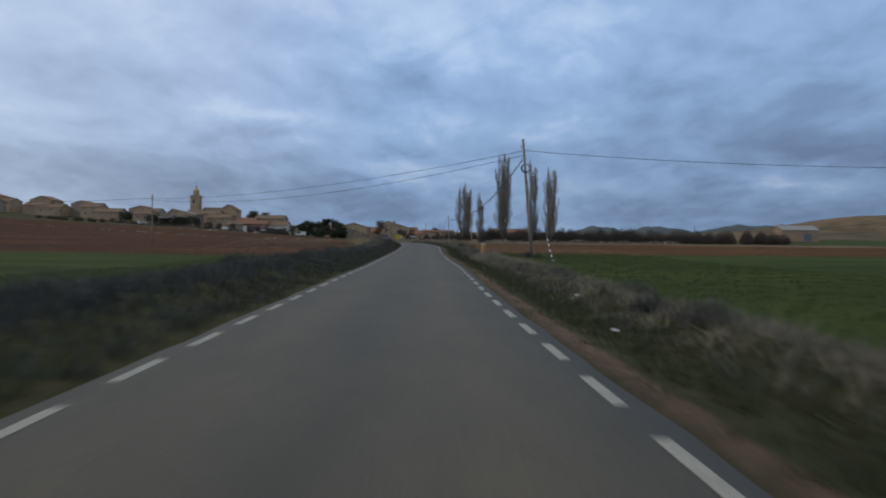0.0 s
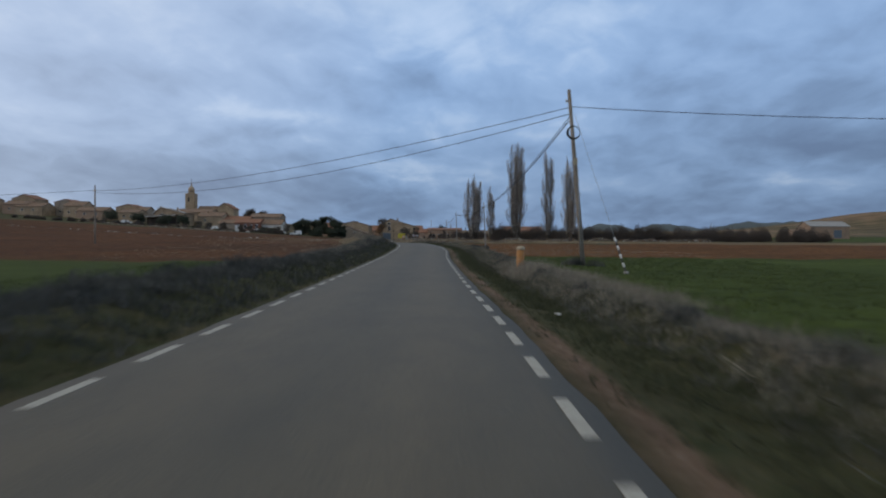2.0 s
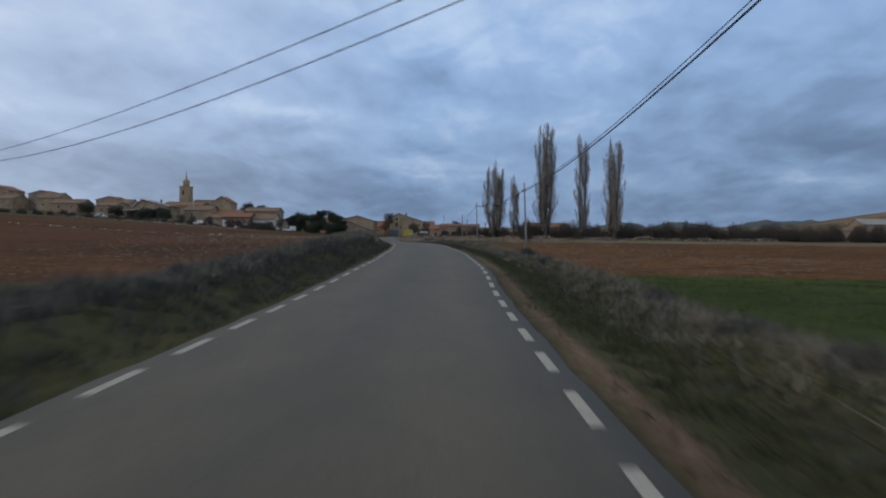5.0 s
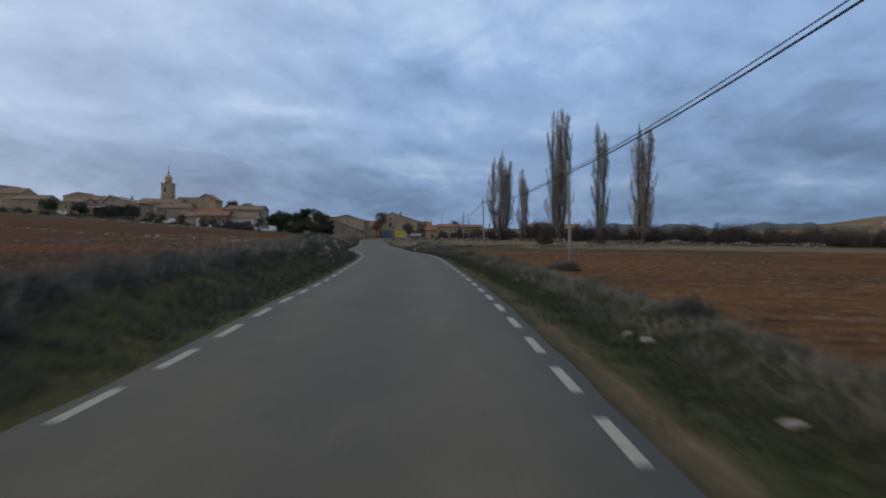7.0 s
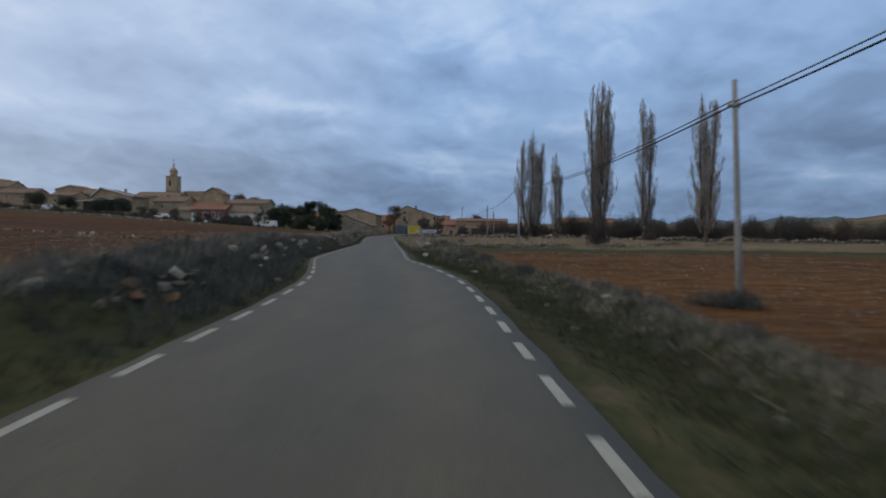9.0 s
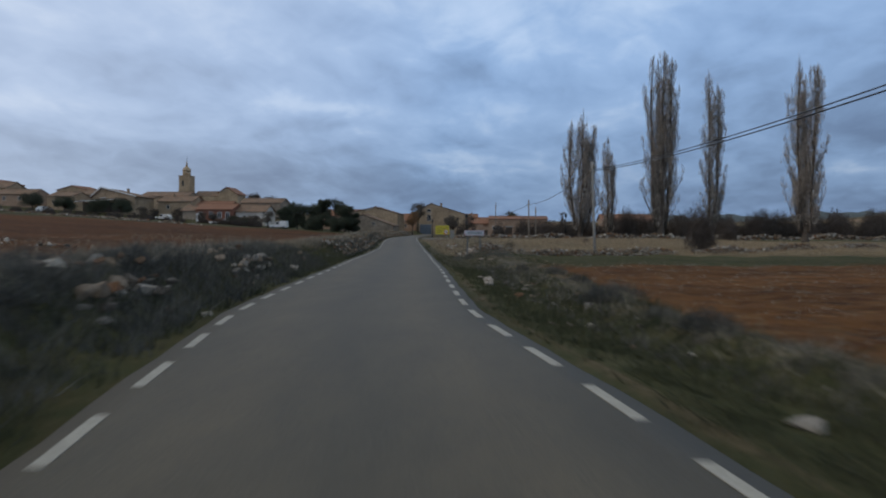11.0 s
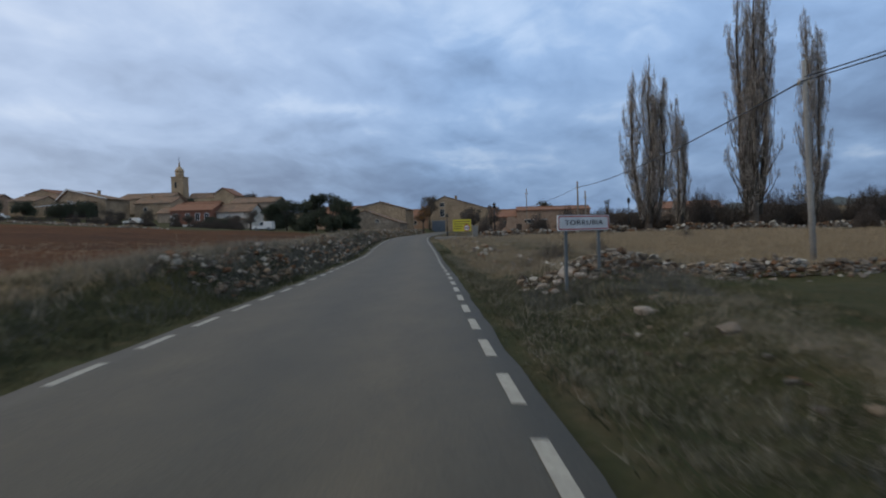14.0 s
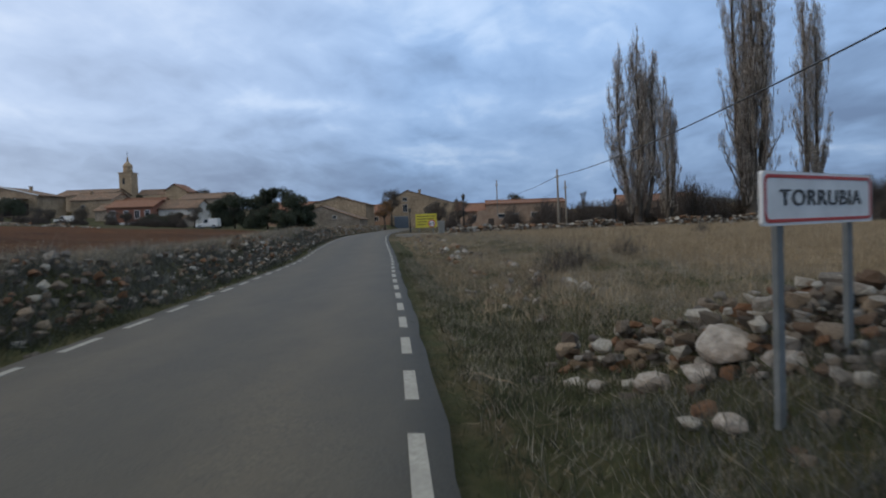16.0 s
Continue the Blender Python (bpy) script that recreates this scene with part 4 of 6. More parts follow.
part("plate", boxed(top.x * 0.6 - 0.12, top.x * 0.6 + 0.12, -0.16, -0.145, 6.25, 6.65), CREAM, POLE_A, "small pale number plate without legible text")
part("down_pipe", tubed([(top.x * 0.3 + 0.13, -0.08, 0.1), (top.x * 0.6 + 0.13, -0.08, 6.2)], [0.025, 0.025], 6), ZINC, POLE_A)
POLE_B, _ = wooden_pole("telephone_pole", 4.75, 119.1, 4.45, 119.1, 6.4, "pale grey wooden telephone pole in the ploughed field", 0.095, CONCRETE)
POLE_D, _ = wooden_pole("telephone_pole", 0.85, 168.0, 0.6, 168.0, 7.24, "pale wooden telephone pole behind the rubble wall", 0.1, CONCRETE)
POLE_E, _ = wooden_pole("telephone_pole", -2.15, 222.8, -2.2, 222.8, 7.19, "pale wooden telephone pole by the far stone wall", 0.12)
POLE_L, _ = wooden_pole("telephone_pole", -47.0, 115.2, -47.0, 115.2, 8.1, "dark wooden telephone pole in the red field", 0.12)
wooden_pole("telephone_pole", -7.5, 250, -7.5, 250, 8.1, "thin wooden pole behind the long adobe building", 0.09)
wooden_pole("telephone_pole", -1.0, 226.5, -1.05, 226.5, 6.3, "short dark pole beside the paler one", 0.1)
wooden_pole("telephone_pole", 56.0, 52.0, 56.0, 52.0, 7.6, "wooden telephone pole standing in the green field", 0.12)
wooden_pole("telephone_pole", -30.5, 290, -30.5, 290, 6.0, "thin wooden pole among the houses", 0.08)


def wire(a, b, sag, label, r=0.022):
    pts = []
    a, b = Vector(a), Vector(b)
    for k in range(25):
        t = k / 24
        p = a.lerp(b, t)
        p.z -= sag * 4 * t * (1 - t)
        pts.append(p)
    me = bpy.data.meshes.new("overhead_wire")
    bm = tubed([p - a for p in pts], [r] * 25, 5)
    bm.to_mesh(me)
    bm.free()
    me.materials.append(CABLE)
    ob = new("overhead_wire", me)
    ob.location = a
    tagged(ob, label, "wire", "overhead wires")


for dz, sg in ((-0.05, 1.1), (-0.45, 1.75)):
    wire((7.75, 66.4, 9.3 + dz), (-47.0, 115.2, 7.4 + 0.5 * dz), sg, "black telephone wire sagging across the road")
wire((7.75, 66.4, 9.3), (56.0, 52.0, 7.0), 0.85, "black telephone wire over the green field", 0.022)
for dx, dz in ((-0.05, 0.0), (0.05, 0.03), (0.0, 0.15)):
    wire((7.75 + dx, 66.4, 8.45 + 1.6 * dz), (4.45 + dx, 119.1, 5.62 + dz), 0.75, "black telephone wire running beside the road", 0.019)
    wire((4.45 + dx, 119.1, 5.68 + dz), (0.6 + dx, 168.0, 6.6 + dz * 0.8), 0.62, "black telephone wire running beside the road", 0.019)
wire((0.6, 168.0, 6.62), (-2.2, 222.8, 6.54), 0.55, "black telephone wire running beside the road", 0.027)
wire((-2.2, 222.8, 6.54), (-7.5, 250, 5.4), 0.25, "thin black wire to the village")
wire((-47.0, 115.2, 7.45), (-118.0, 132.0, 7.2), 0.6, "black telephone wire over the red field")


def guy_wire(foot, head):
    f, h = Vector(foot), Vector(head)
    ob = thing("guy_wire", *f, 0, "steel guy wire of the pole in a black and white guard", "guy wire")
    d = h - f
    part("cable", tubed([(0, 0, 0), d], [0.012, 0.012], 5), ZINC, ob)
    part("anchor", tubed([(0, 0, -0.1), (0, 0, 0.12)], [0.16, 0.12], 8), CONCRETE, ob)
    u = d.normalized()
    for k in range(8):
        part("guard_band", tubed([u * (0.12 + 0.28 * k), u * (0.12 + 0.28 * (k + 1))], [0.05, 0.05], 8), WHITE_PAINT if k % 2 else BLACK_PAINT_AND_SHADE, ob,
             "white plastic guard band" if k % 2 else "black guard band")


guy_wire((9.4, 58.3, land_at(9.4, 58.3)), (8.0, 66.2, 8.9))


def cable_marker(x, y, lift):
    z = land_at(x, y) + lift
    ob = thing("marker_post", x, y, z + 0.02, 12, "orange cable marker post with a pale rounded cap", "marker post")
    part("body", tubed([(0, 0, -0.25), (0, 0, 0.05), (0, 0, 0.8), (0, 0, 0.82)], [0.19, 0.165, 0.165, 0.15], 18), ORANGE_PAINT, ob)
    part("cap", tubed([(0, 0, 0.81), (0, 0, 0.84), (0, 0, 0.93), (0, 0, 0.97)], [0.17, 0.185, 0.17, 0.06], 18), CREAM, ob)


cable_marker(3.55, 52.4, 0.10)


# ---- road signs ----
def writing(text, size, parent, at, mat, wide=1.0):
    cu = bpy.data.curves.new("lettering", "FONT")
    cu.body, cu.size, cu.align_x, cu.align_y, cu.extrude = text, size, "CENTER", "CENTER", 0.003
    cu.space_character = 1.12
    tmp = bpy.data.objects.new("lettering_source", cu)
    scene.collection.objects.link(tmp)
    bpy.context.view_layer.update()
    me = bpy.data.meshes.new_from_object(tmp.evaluated_get(bpy.context.evaluated_depsgraph_get()))
    bpy.data.objects.remove(tmp)
    me.transform(Matrix.Translation(at) @ Matrix.Rotation(radians(90), 4, "X") @ Matrix.Diagonal((wide, 1, 1, 1)))
    me.materials.clear()
    me.materials.append(mat)
    part("lettering", me, None, parent, "the name TORRUBIA in black capitals")


def rounded(w, h, r, n=6):
    pts = []
    for cx, cz, a0 in ((w / 2 - r, h / 2 - r, 0), (-w / 2 + r, h / 2 - r, 90), (-w / 2 + r, -h / 2 + r, 180), (w / 2 - r, -h / 2 + r, 270)):
        pts += [(cx + r * math.cos(radians(a0 + 90 * k / n)), cz + r * math.sin(radians(a0 + 90 * k / n))) for k in range(n + 1)]
    return pts


def town_sign(x, y, turn, w, h, low):
    """Town sign: white plate with a red rim on two steel posts; x, y is the plate's middle, low its lower edge."""
    z = land_at(x, y)
    ob = thing("town_sign", x, y, z - 0.1, turn, "white town sign with a red rim on two grey posts", "road sign")
    c = low - z + 0.1 + h / 2

    def plate(outline, y0, y1):
        return prism(bmesh.new(), [(px, pz + c) for px, pz in outline], y0, y1)

    part("plate", plate(rounded(w, h, 0.025), -0.012, 0.012), WHITE_PAINT, ob)
    rim = bmesh.new()
    o, i = rounded(w - 0.035, h - 0.035, 0.045), rounded(w - 0.075, h - 0.075, 0.035)
    vo, vi = [rim.verts.new((px, -0.016, pz + c)) for px, pz in o], [rim.verts.new((px, -0.016, pz + c)) for px, pz in i]
    for k in range(len(vo)):
        rim.faces.new((vo[k], vo[(k + 1) % len(vo)], vi[(k + 1) % len(vi)], vi[k]))
    back = bmesh.ops.extrude_face_region(rim, geom=rim.faces[:])
    bmesh.ops.translate(rim, verts=[v for v in back["geom"] if isinstance(v, bmesh.types.BMVert)], vec=(0, 0.004, 0))
    bmesh.ops.recalc_face_normals(rim, faces=rim.faces[:])
    part("rim", rim, RED_PAINT, ob, "painted red rim")
    writing("TORRUBIA", h * 0.44, ob, Vector((0.0, -0.018, c)), BLACK_PAINT_AND_SHADE, 1.55)
    for s in (-0.33, 0.31):
        part("post", boxed(s * w - 0.04, s * w + 0.04, 0.014, 0.054, 0, c + h * 0.35, bevel=0.008), POST_STEEL, ob)


town_sign(-7.165, 158.8, 42, 1.49, 0.31, 2.055)


def yellow_board(x, y, w, h, low):
    z = land_at(x, y)
    ob = thing("speed_board", x, y, z - 0.1, -4, "yellow traffic board with a round speed limit sign", "road sign")
    c = low - z + 0.1 + h / 2
    part("board", prism(bmesh.new(), [(px, pz + c) for px, pz in rounded(w, h, 0.05)], -0.015, 0.015), YELLOW_PAINT, ob)
    for k, (a, b) in enumerate(((-0.42, 0.42), (-0.42, 0.36), (-0.42, 0.02), (-0.42, -0.02))):
        zz = c + h * (0.32 - 0.2 * k)
        part("text_bar", boxed(a * w, b * w, -0.02, -0.014, zz - 0.035, zz + 0.035), BLACK_PAINT_AND_SHADE, ob)
    disc = [(math.cos(6.28319 * k / 28), math.sin(6.28319 * k / 28)) for k in range(28)]
    cx, cz = 0.27 * w, c - 0.22 * h
    for name, r, y0, mat in (("disc_rim", 0.34, -0.03, RED_PAINT), ("disc", 0.26, -0.036, WHITE_PAINT)):
        part(name, prism(bmesh.new(), [(cx + r * a, cz + r * b) for a, b in disc], y0, -0.015), mat, ob)
    for s in (-0.12, 0.0, 0.12):
        if s:
            part("digit_bar", boxed(cx + s - 0.06, cx + s + 0.06, -0.042, -0.035, cz - 0.11, cz + 0.11), BLACK_PAINT_AND_SHADE, ob)
    for s in (-0.32, 0.32):
        part("post", boxed(s * w - 0.04, s * w + 0.04, 0.016, 0.066, 0, c + h * 0.4), POST_STEEL, ob)


yellow_board(-14.6, 219, 1.95, 1.25, 2.06)


def street_lamp(x, y, top):
    z = land_at(x, y)
    h = top - z
    ob = thing("street_lamp", x, y, z - 0.05, 0, "black cast-iron street lamp with a small lantern", "street lamp", "village street lamps")
    part("base", tubed([(0, 0, 0), (0, 0, 0.35), (0, 0, 0.6), (0, 0, 0.7)], [0.17, 0.15, 0.10, 0.12], 10), BLACK_PAINT_AND_SHADE, ob)
    part("shaft", tubed([(0, 0, 0.7), (0, 0, h * 0.6), (0, 0, h - 0.55)], [0.085, 0.06, 0.05], 8), BLACK_PAINT_AND_SHADE, ob)
    part("lantern", tubed([(0, 0, h - 0.55), (0, 0, h - 0.5), (0, 0, h - 0.15)], [0.06, 0.13, 0.2], 6), GLASS, ob, "dark glass lantern")
    part("hood", tubed([(0, 0, h - 0.15), (0, 0, h - 0.1), (0, 0, h + 0.02), (0, 0, h + 0.12)], [0.22, 0.2, 0.08, 0.02], 6), BLACK_PAINT_AND_SHADE, ob)


def gate_post(x, y):
    z = land_at(x, y)
    ob = thing("gate_post", x, y, z - 0.1, 8, "squat grey concrete gate post beside the road board", "post")
    part("shaft", boxed(-0.28, 0.28, -0.28, 0.28, 0, 1.15, bevel=0.03), CONCRETE, ob)
    part("cap", boxed(-0.34, 0.34, -0.34, 0.34, 1.15, 1.27, bevel=0.03), CONCRETE, ob)


gate_post(-13.3, 220.2)


def ruined_wall(x, y):
    ob = thing("ruined_wall", x, y, land_at(x, y) - 0.2, 4, "stump of a ruined adobe wall beside the village road", "ruin")
    part("wall_stump", prism(bmesh.new(), [(-1.9, 0), (1.7, 0), (1.6, 1.1), (0.9, 1.3), (0.5, 2.1), (-0.2, 1.9), (-0.5, 2.4), (-1.3, 2.3), (-1.5, 1.2), (-1.9, 1.0)], 0, 0.6), ADOBE, ob)
    part("doorway", boxed(-0.3, 0.3, -0.02, 0.2, 0.2, 1.5), DARK_WOOD, ob)


ruined_wall(-8.6, 226.0)
street_lamp(-11.15, 219, 4.99)
street_lamp(3.25, 222.9, 5.24)
street_lamp(-20.6, 262, 5.0)


# ---- houses ----
def house(x0, x1, y, depth, z, eave, ridge, wall, roof, label, gable="front", windows=(), doors=(), chimneys=(), apex=0.5,
          over=0.35, turn=0.0, trim=None, eave2=None, name="house"):
    """A house whose front runs from x0 to x1 at y, depth back from it; windows and doors: middle across the front (0 to 1),
    lower edge, width, height. gable: whether the front is a gable end or a long side."""
    w = x1 - x0
    cx = (x0 + x1) / 2
    ob = thing(name, cx, y, z, turn, label, "house", "village houses")
    e, r, e2 = eave - z, ridge - z, (eave2 or eave) - z
    bot = -1.5
    if gable == "front":
        ax = -w / 2 + apex * w
        part("house_body", prism(bmesh.new(), [(-w / 2, bot), (w / 2, bot), (w / 2, e2), (ax, r), (-w / 2, e)], 0, depth), wall, ob)
        t = 0.16
        for name_, (ax0, az0), (ax1, az1) in (("roof_slope", (-w / 2, e), (ax, r)), ("roof_slope", (w / 2, e2), (ax, r))):
            d = Vector((ax1 - ax0, az1 - az0)).normalized()
            lo = (ax0 - d.x * over, az0 - d.y * over + 0.02)
            part(name_, prism(bmesh.new(), [lo, (ax1, az1 + 0.02), (ax1, az1 + t), (lo[0], lo[1] + t)], -over * 0.6, depth + over), roof, ob)
        part("ridge_tiles", tubed([(ax, -over * 0.6, r + t), (ax, depth + over, r + t)], [0.13, 0.13], 6), roof, ob)
    else:
        bm = prism(bmesh.new(), [(0, bot), (depth, bot), (depth, e), (depth / 2, r), (0, e)], -w / 2, w / 2)
        for v in bm.verts:
            v.co = Vector((v.co.y, v.co.x, v.co.z))
        bmesh.ops.recalc_face_normals(bm, faces=bm.faces[:])
        part("house_body", bm, wall, ob)
        for a, c in (((0, e), (depth / 2, r)), ((depth, e), (depth / 2, r))):
            d = Vector((c[0] - a[0], c[1] - a[1])).normalized()
            lo = (a[0] - d.x * over, a[1] - d.y * over + 0.02)
            bm = prism(bmesh.new(), [lo, (c[0], c[1] + 0.02), (c[0], c[1] + 0.18), (lo[0], lo[1] + 0.16)], -w / 2 - over, w / 2 + over)
            for v in bm.verts:
                v.co = Vector((v.co.y, v.co.x, v.co.z))
            bmesh.ops.recalc_face_normals(bm, faces=bm.faces[:])
            part("roof_slope", bm, roof, ob)
        part("ridge_tiles", tubed([(-w / 2 - over, depth / 2, r + 0.18), (w / 2 + over, depth / 2, r + 0.18)], [0.13, 0.13], 6), roof, ob)
    for f, low, ww, hh in windows:
        wx = -w / 2 + f * w
        fr = bmesh.new()
        for a, b, c, d in ((-ww / 2 - 0.08, -ww / 2, low, low + hh), (ww / 2, ww / 2 + 0.08, low, low + hh), (-ww / 2 - 0.08, ww / 2 + 0.08, low + hh, low + hh + 0.09),
                           (-0.025, 0.025, low, low + hh)):
            box(fr, wx + a, wx + b, -0.06, 0.02, c, d)
        win = part("window", fr, trim or RENDERED, ob)
        part("pane", boxed(wx - ww / 2, wx + ww / 2, -0.02, 0.01, low, low + hh), GLASS, win)
        part("sill", boxed(wx - ww / 2 - 0.12, wx + ww / 2 + 0.12, -0.12, 0.02, low - 0.08, low), trim or RENDERED, win)
    for f, ww, hh, mat in doors:
        dx = -w / 2 + f * w
        bm = boxed(dx - ww / 2, dx + ww / 2, -0.05, 0.02, -0.3, hh)
        door = part("door", bm, mat, ob)
        n = max(2, int(ww / 0.45))
        for k in range(n):
            part("board", boxed(dx - ww / 2 + ww * (k + 0.06) / n, dx - ww / 2 + ww * (k + 0.94) / n, -0.075, -0.05, -0.3, hh - 0.06), mat, door)
        part("lintel", boxed(dx - ww / 2 - 0.15, dx + ww / 2 + 0.15, -0.08, 0.02, hh, hh + 0.22), trim or CONCRETE, ob)
    for f, g, hh in chimneys:
        px, py = -w / 2 + f * w, g * depth
        ch = part("chimney", boxed(px - 0.28, px + 0.28, py - 0.28, py + 0.28, r - 1.2, r + hh), wall, ob)
        part("chimney_cap", boxed(px - 0.36, px + 0.36, py - 0.36, py + 0.36, r + hh, r + hh + 0.1), roof, ch)
    return ob


# the gabled house at the end of the road
house(-31.0, -15.8, 316, 14, 2.0, 8.5, 10.5, OCHRE_STONE, ROOF_BROWN, "large gabled stone house with a blue-grey garage door", "front",
      [(0.24, 6.1, 1.0, 0.9), (0.24, 3.7, 1.0, 1.7), (0.6, 3.2, 0.9, 1.2)], [(0.18, 3.2, 2.6, SLATE_BLUE)], [(0.44, 0.3, 0.3)], 0.28, eave2=7.2)
house(-48.5, -34.6, 305, 12, 2.6, 7.3, 9.1, OCHRE_STONE, ROOF_BROWN, "gabled stone house with a brown tiled roof", "front",
      [(0.35, 2.6, 0.8, 0.9)], (), (), 0.57, eave2=7.4)
house(-58.5, -46.5, 312, 9, 3.0, 7.0, 8.6, ADOBE, ROOF_RED, "low adobe house with a terracotta roof", "side")
house(-45.4, -32.8, 287, 9, 2.2, 4.6, 6.6, GREY_STONE, ROOF_BROWN, "low stone barn with a weathered roof", "front", [(0.62, 2.0, 0.7, 0.6)], (), (), 0.42, eave2=4.0)
house(-39.5, -32.0, 332, 8, 2.4, 6.0, 8.0, ADOBE, ROOF_RED, "small house with a bright terracotta roof", "side", [(0.4, 1.6, 1.0, 1.0)])
house(-32.6, -29.4, 328, 6, 2.4, 5.2, 6.8, BRICK_WALL, ROOF_RED, "small annexe with a terracotta roof", "side")
# the long wall and sheds east of the road
house(-13.4, -8.0, 262, 7, 1.6, 4.2, 5.3, ADOBE, ROOF_RED, "low shed with a terracotta roof", "side", [(0.5, 1.2, 0.8, 0.7)])
house(-9.0, 2.4, 257, 8, 1.5, 5.0, 5.5, ADOBE, ROOF_RED, "long low adobe storehouse with a flat tiled roof", "side", [(0.15, 1.6, 1.8, 0.5), (0.6, 1.6, 0.7, 0.6)], [(0.35, 1.2, 2.0, DARK_WOOD)], over=0.15)
house(18.6, 34.0, 300, 10, 2.0, 5.8, 7.2, ADOBE, ROOF_RED, "long farm building with a terracotta roof behind the trees", "side")
house(-23.5, -15.0, 338, 9, 2.4, 6.4, 8.2, GREY_STONE, ROOF_RED, "stone house with a terracotta roof", "side", chimneys=[(0.8, 0.5, 0.5)])
# the village on the hill
brick_house = house(-83.5, -74.2, 290, 8, 4.2, 7.9, 9.3, BRICK_WALL, ROOF_RED, "red brick house with white framed windows", "side",
      [(0.12, 1.4, 1.1, 1.6), (0.42, 1.5, 0.9, 1.5), (0.66, 1.5, 0.9, 1.5), (0.88, 1.5, 0.9, 1.5)], trim=WHITE_PAINT)
for a, b, h in ((-4.65, -3.1, 2.7), (2.4, 4.65, 1.3), (-3.1, 2.4, 0.7)):
    part("rendered_panel", boxed(a, b, -0.04, -0.002, -0.6, h), WHITE_PAINT, brick_house, "white rendered lower wall")
house(-74.0, -66.4, 292, 8, 4.2, 7.4, 9.1, RENDERED, ROOF_BROWN, "white rendered house with a brown tiled roof", "side", [(0.3, 1.5, 0.7, 0.7)])
house(-72.0, -66.4, 285.5, 5, 3.6, 5.2, 5.6, GREY_STONE, ROOF_BROWN, "low stone outbuilding with a tiled roof", "side", over=0.15)
house(-108.8, -98.6, 320, 10, 6.5, 11.2, 13.0, OCHRE_STONE, ROOF_BROWN, "tall ochre stone house on the hillside", "side", [(0.3, 2.6, 0.8, 1.0)], chimneys=[(0.3, 0.4, 0.4)])
house(-99.0, -88.0, 322, 9, 6.0, 9.8, 11.4, OCHRE_STONE, ROOF_RED, "ochre stone house with a terracotta roof", "side", [(0.3, 1.6, 0.8, 1.0), (0.7, 1.6, 0.8, 1.0)])
house(-95.0, -84.0, 306, 8, 5.2, 8.0, 9.4, GREY_STONE, ROOF_BROWN, "low stone house with a brown tiled roof", "side")


def porch_house():
    ob = house(-123.0, -110.6, 310, 11, 8.2, 12.2, 14.3, OCHRE_STONE, ROOF_BROWN, "hillside house with white bargeboards and an open porch", "front",
               [(0.25, 2.0, 1.4, 1.6)], (), [(0.6, 0.5, 0.3)], 0.2, over=0.6, trim=WHITE_PAINT)
    w = 12.4
    for a, b in (((-w / 2 - 0.6, 3.75), (-w / 2 + 0.2 * w, 6.45)), ((w / 2 + 0.6, 3.85), (-w / 2 + 0.2 * w, 6.45))):
        part("bargeboard", prism(bmesh.new(), [a, b, (b[0], b[1] + 0.32), (a[0], a[1] + 0.32)], -0.5, -0.38), WHITE_PAINT, ob, "white painted bargeboard")
    part("porch_roof", prism(bmesh.new(), [(-w / 2 - 4, 2.35), (w / 2 - 2, 3.15), (w / 2 - 2, 3.35), (-w / 2 - 4, 2.6)], -4.5, -0.1), ROOF_BROWN, ob)
    part("porch_beam", prism(bmesh.new(), [(-w / 2 - 4, 2.15), (w / 2 - 2, 2.95), (w / 2 - 2, 3.14), (-w / 2 - 4, 2.34)], -4.6, -4.45), WHITE_PAINT, ob)
    for k in range(5):
        px = -w / 2 - 3.6 + k * 3.6
        part("porch_post", boxed(px - 0.12, px + 0.12, -4.6, -4.36, -1.5, 2.2 + 0.2 * k), DARK_WOOD, ob)
    # dark panel across the back of the porch
    part("porch_dark_back", boxed(-w / 2 - 3, w / 2 - 2, -0.2, -0.1, -0.5, 2.2), DARK_WOOD, ob)


porch_house()
rnd = random.Random(31)
hx = -132.0
for k in range(15):
    hw = rnd.uniform(7.5, 12.5)
    hy = 318 + rnd.uniform(-6, 10) + (k % 3) * 9
    hz = land_at(hx - hw / 2, hy) + 0.2
    he = hz + rnd.uniform(3.2, 4.6) + (k % 3) * 0.9
    house(hx - hw, hx, hy, rnd.uniform(8, 11), hz, he, he + rnd.uniform(1.3, 2.0), (OCHRE_STONE, GREY_STONE, OCHRE_STONE, ADOBE)[k % 4], (ROOF_BROWN, ROOF_BROWN, ROOF_RED)[k % 3],
          "weathered stone house with a tiled roof on the hillside", ("side", "side", "front")[k % 3],
          [(0.28, 1.7, 0.8, 1.0), (0.68, 1.7, 0.8, 1.0)], (), [(0.3, 0.5, 0.4)] if k % 2 else (), over=0.3)
    hx -= hw * rnd.uniform(0.55, 1.05)
house(-128.0, -112.0, 345, 11, 11.0, 14.0, 15.6, OCHRE_STONE, ROOF_BROWN, "stone house with a brown tiled roof behind the porch", "side")
house(-96.0, -82.0, 352, 11, 9.0, 12.2, 13.8, GREY_STONE, ROOF_BROWN, "stone house below the church", "side")


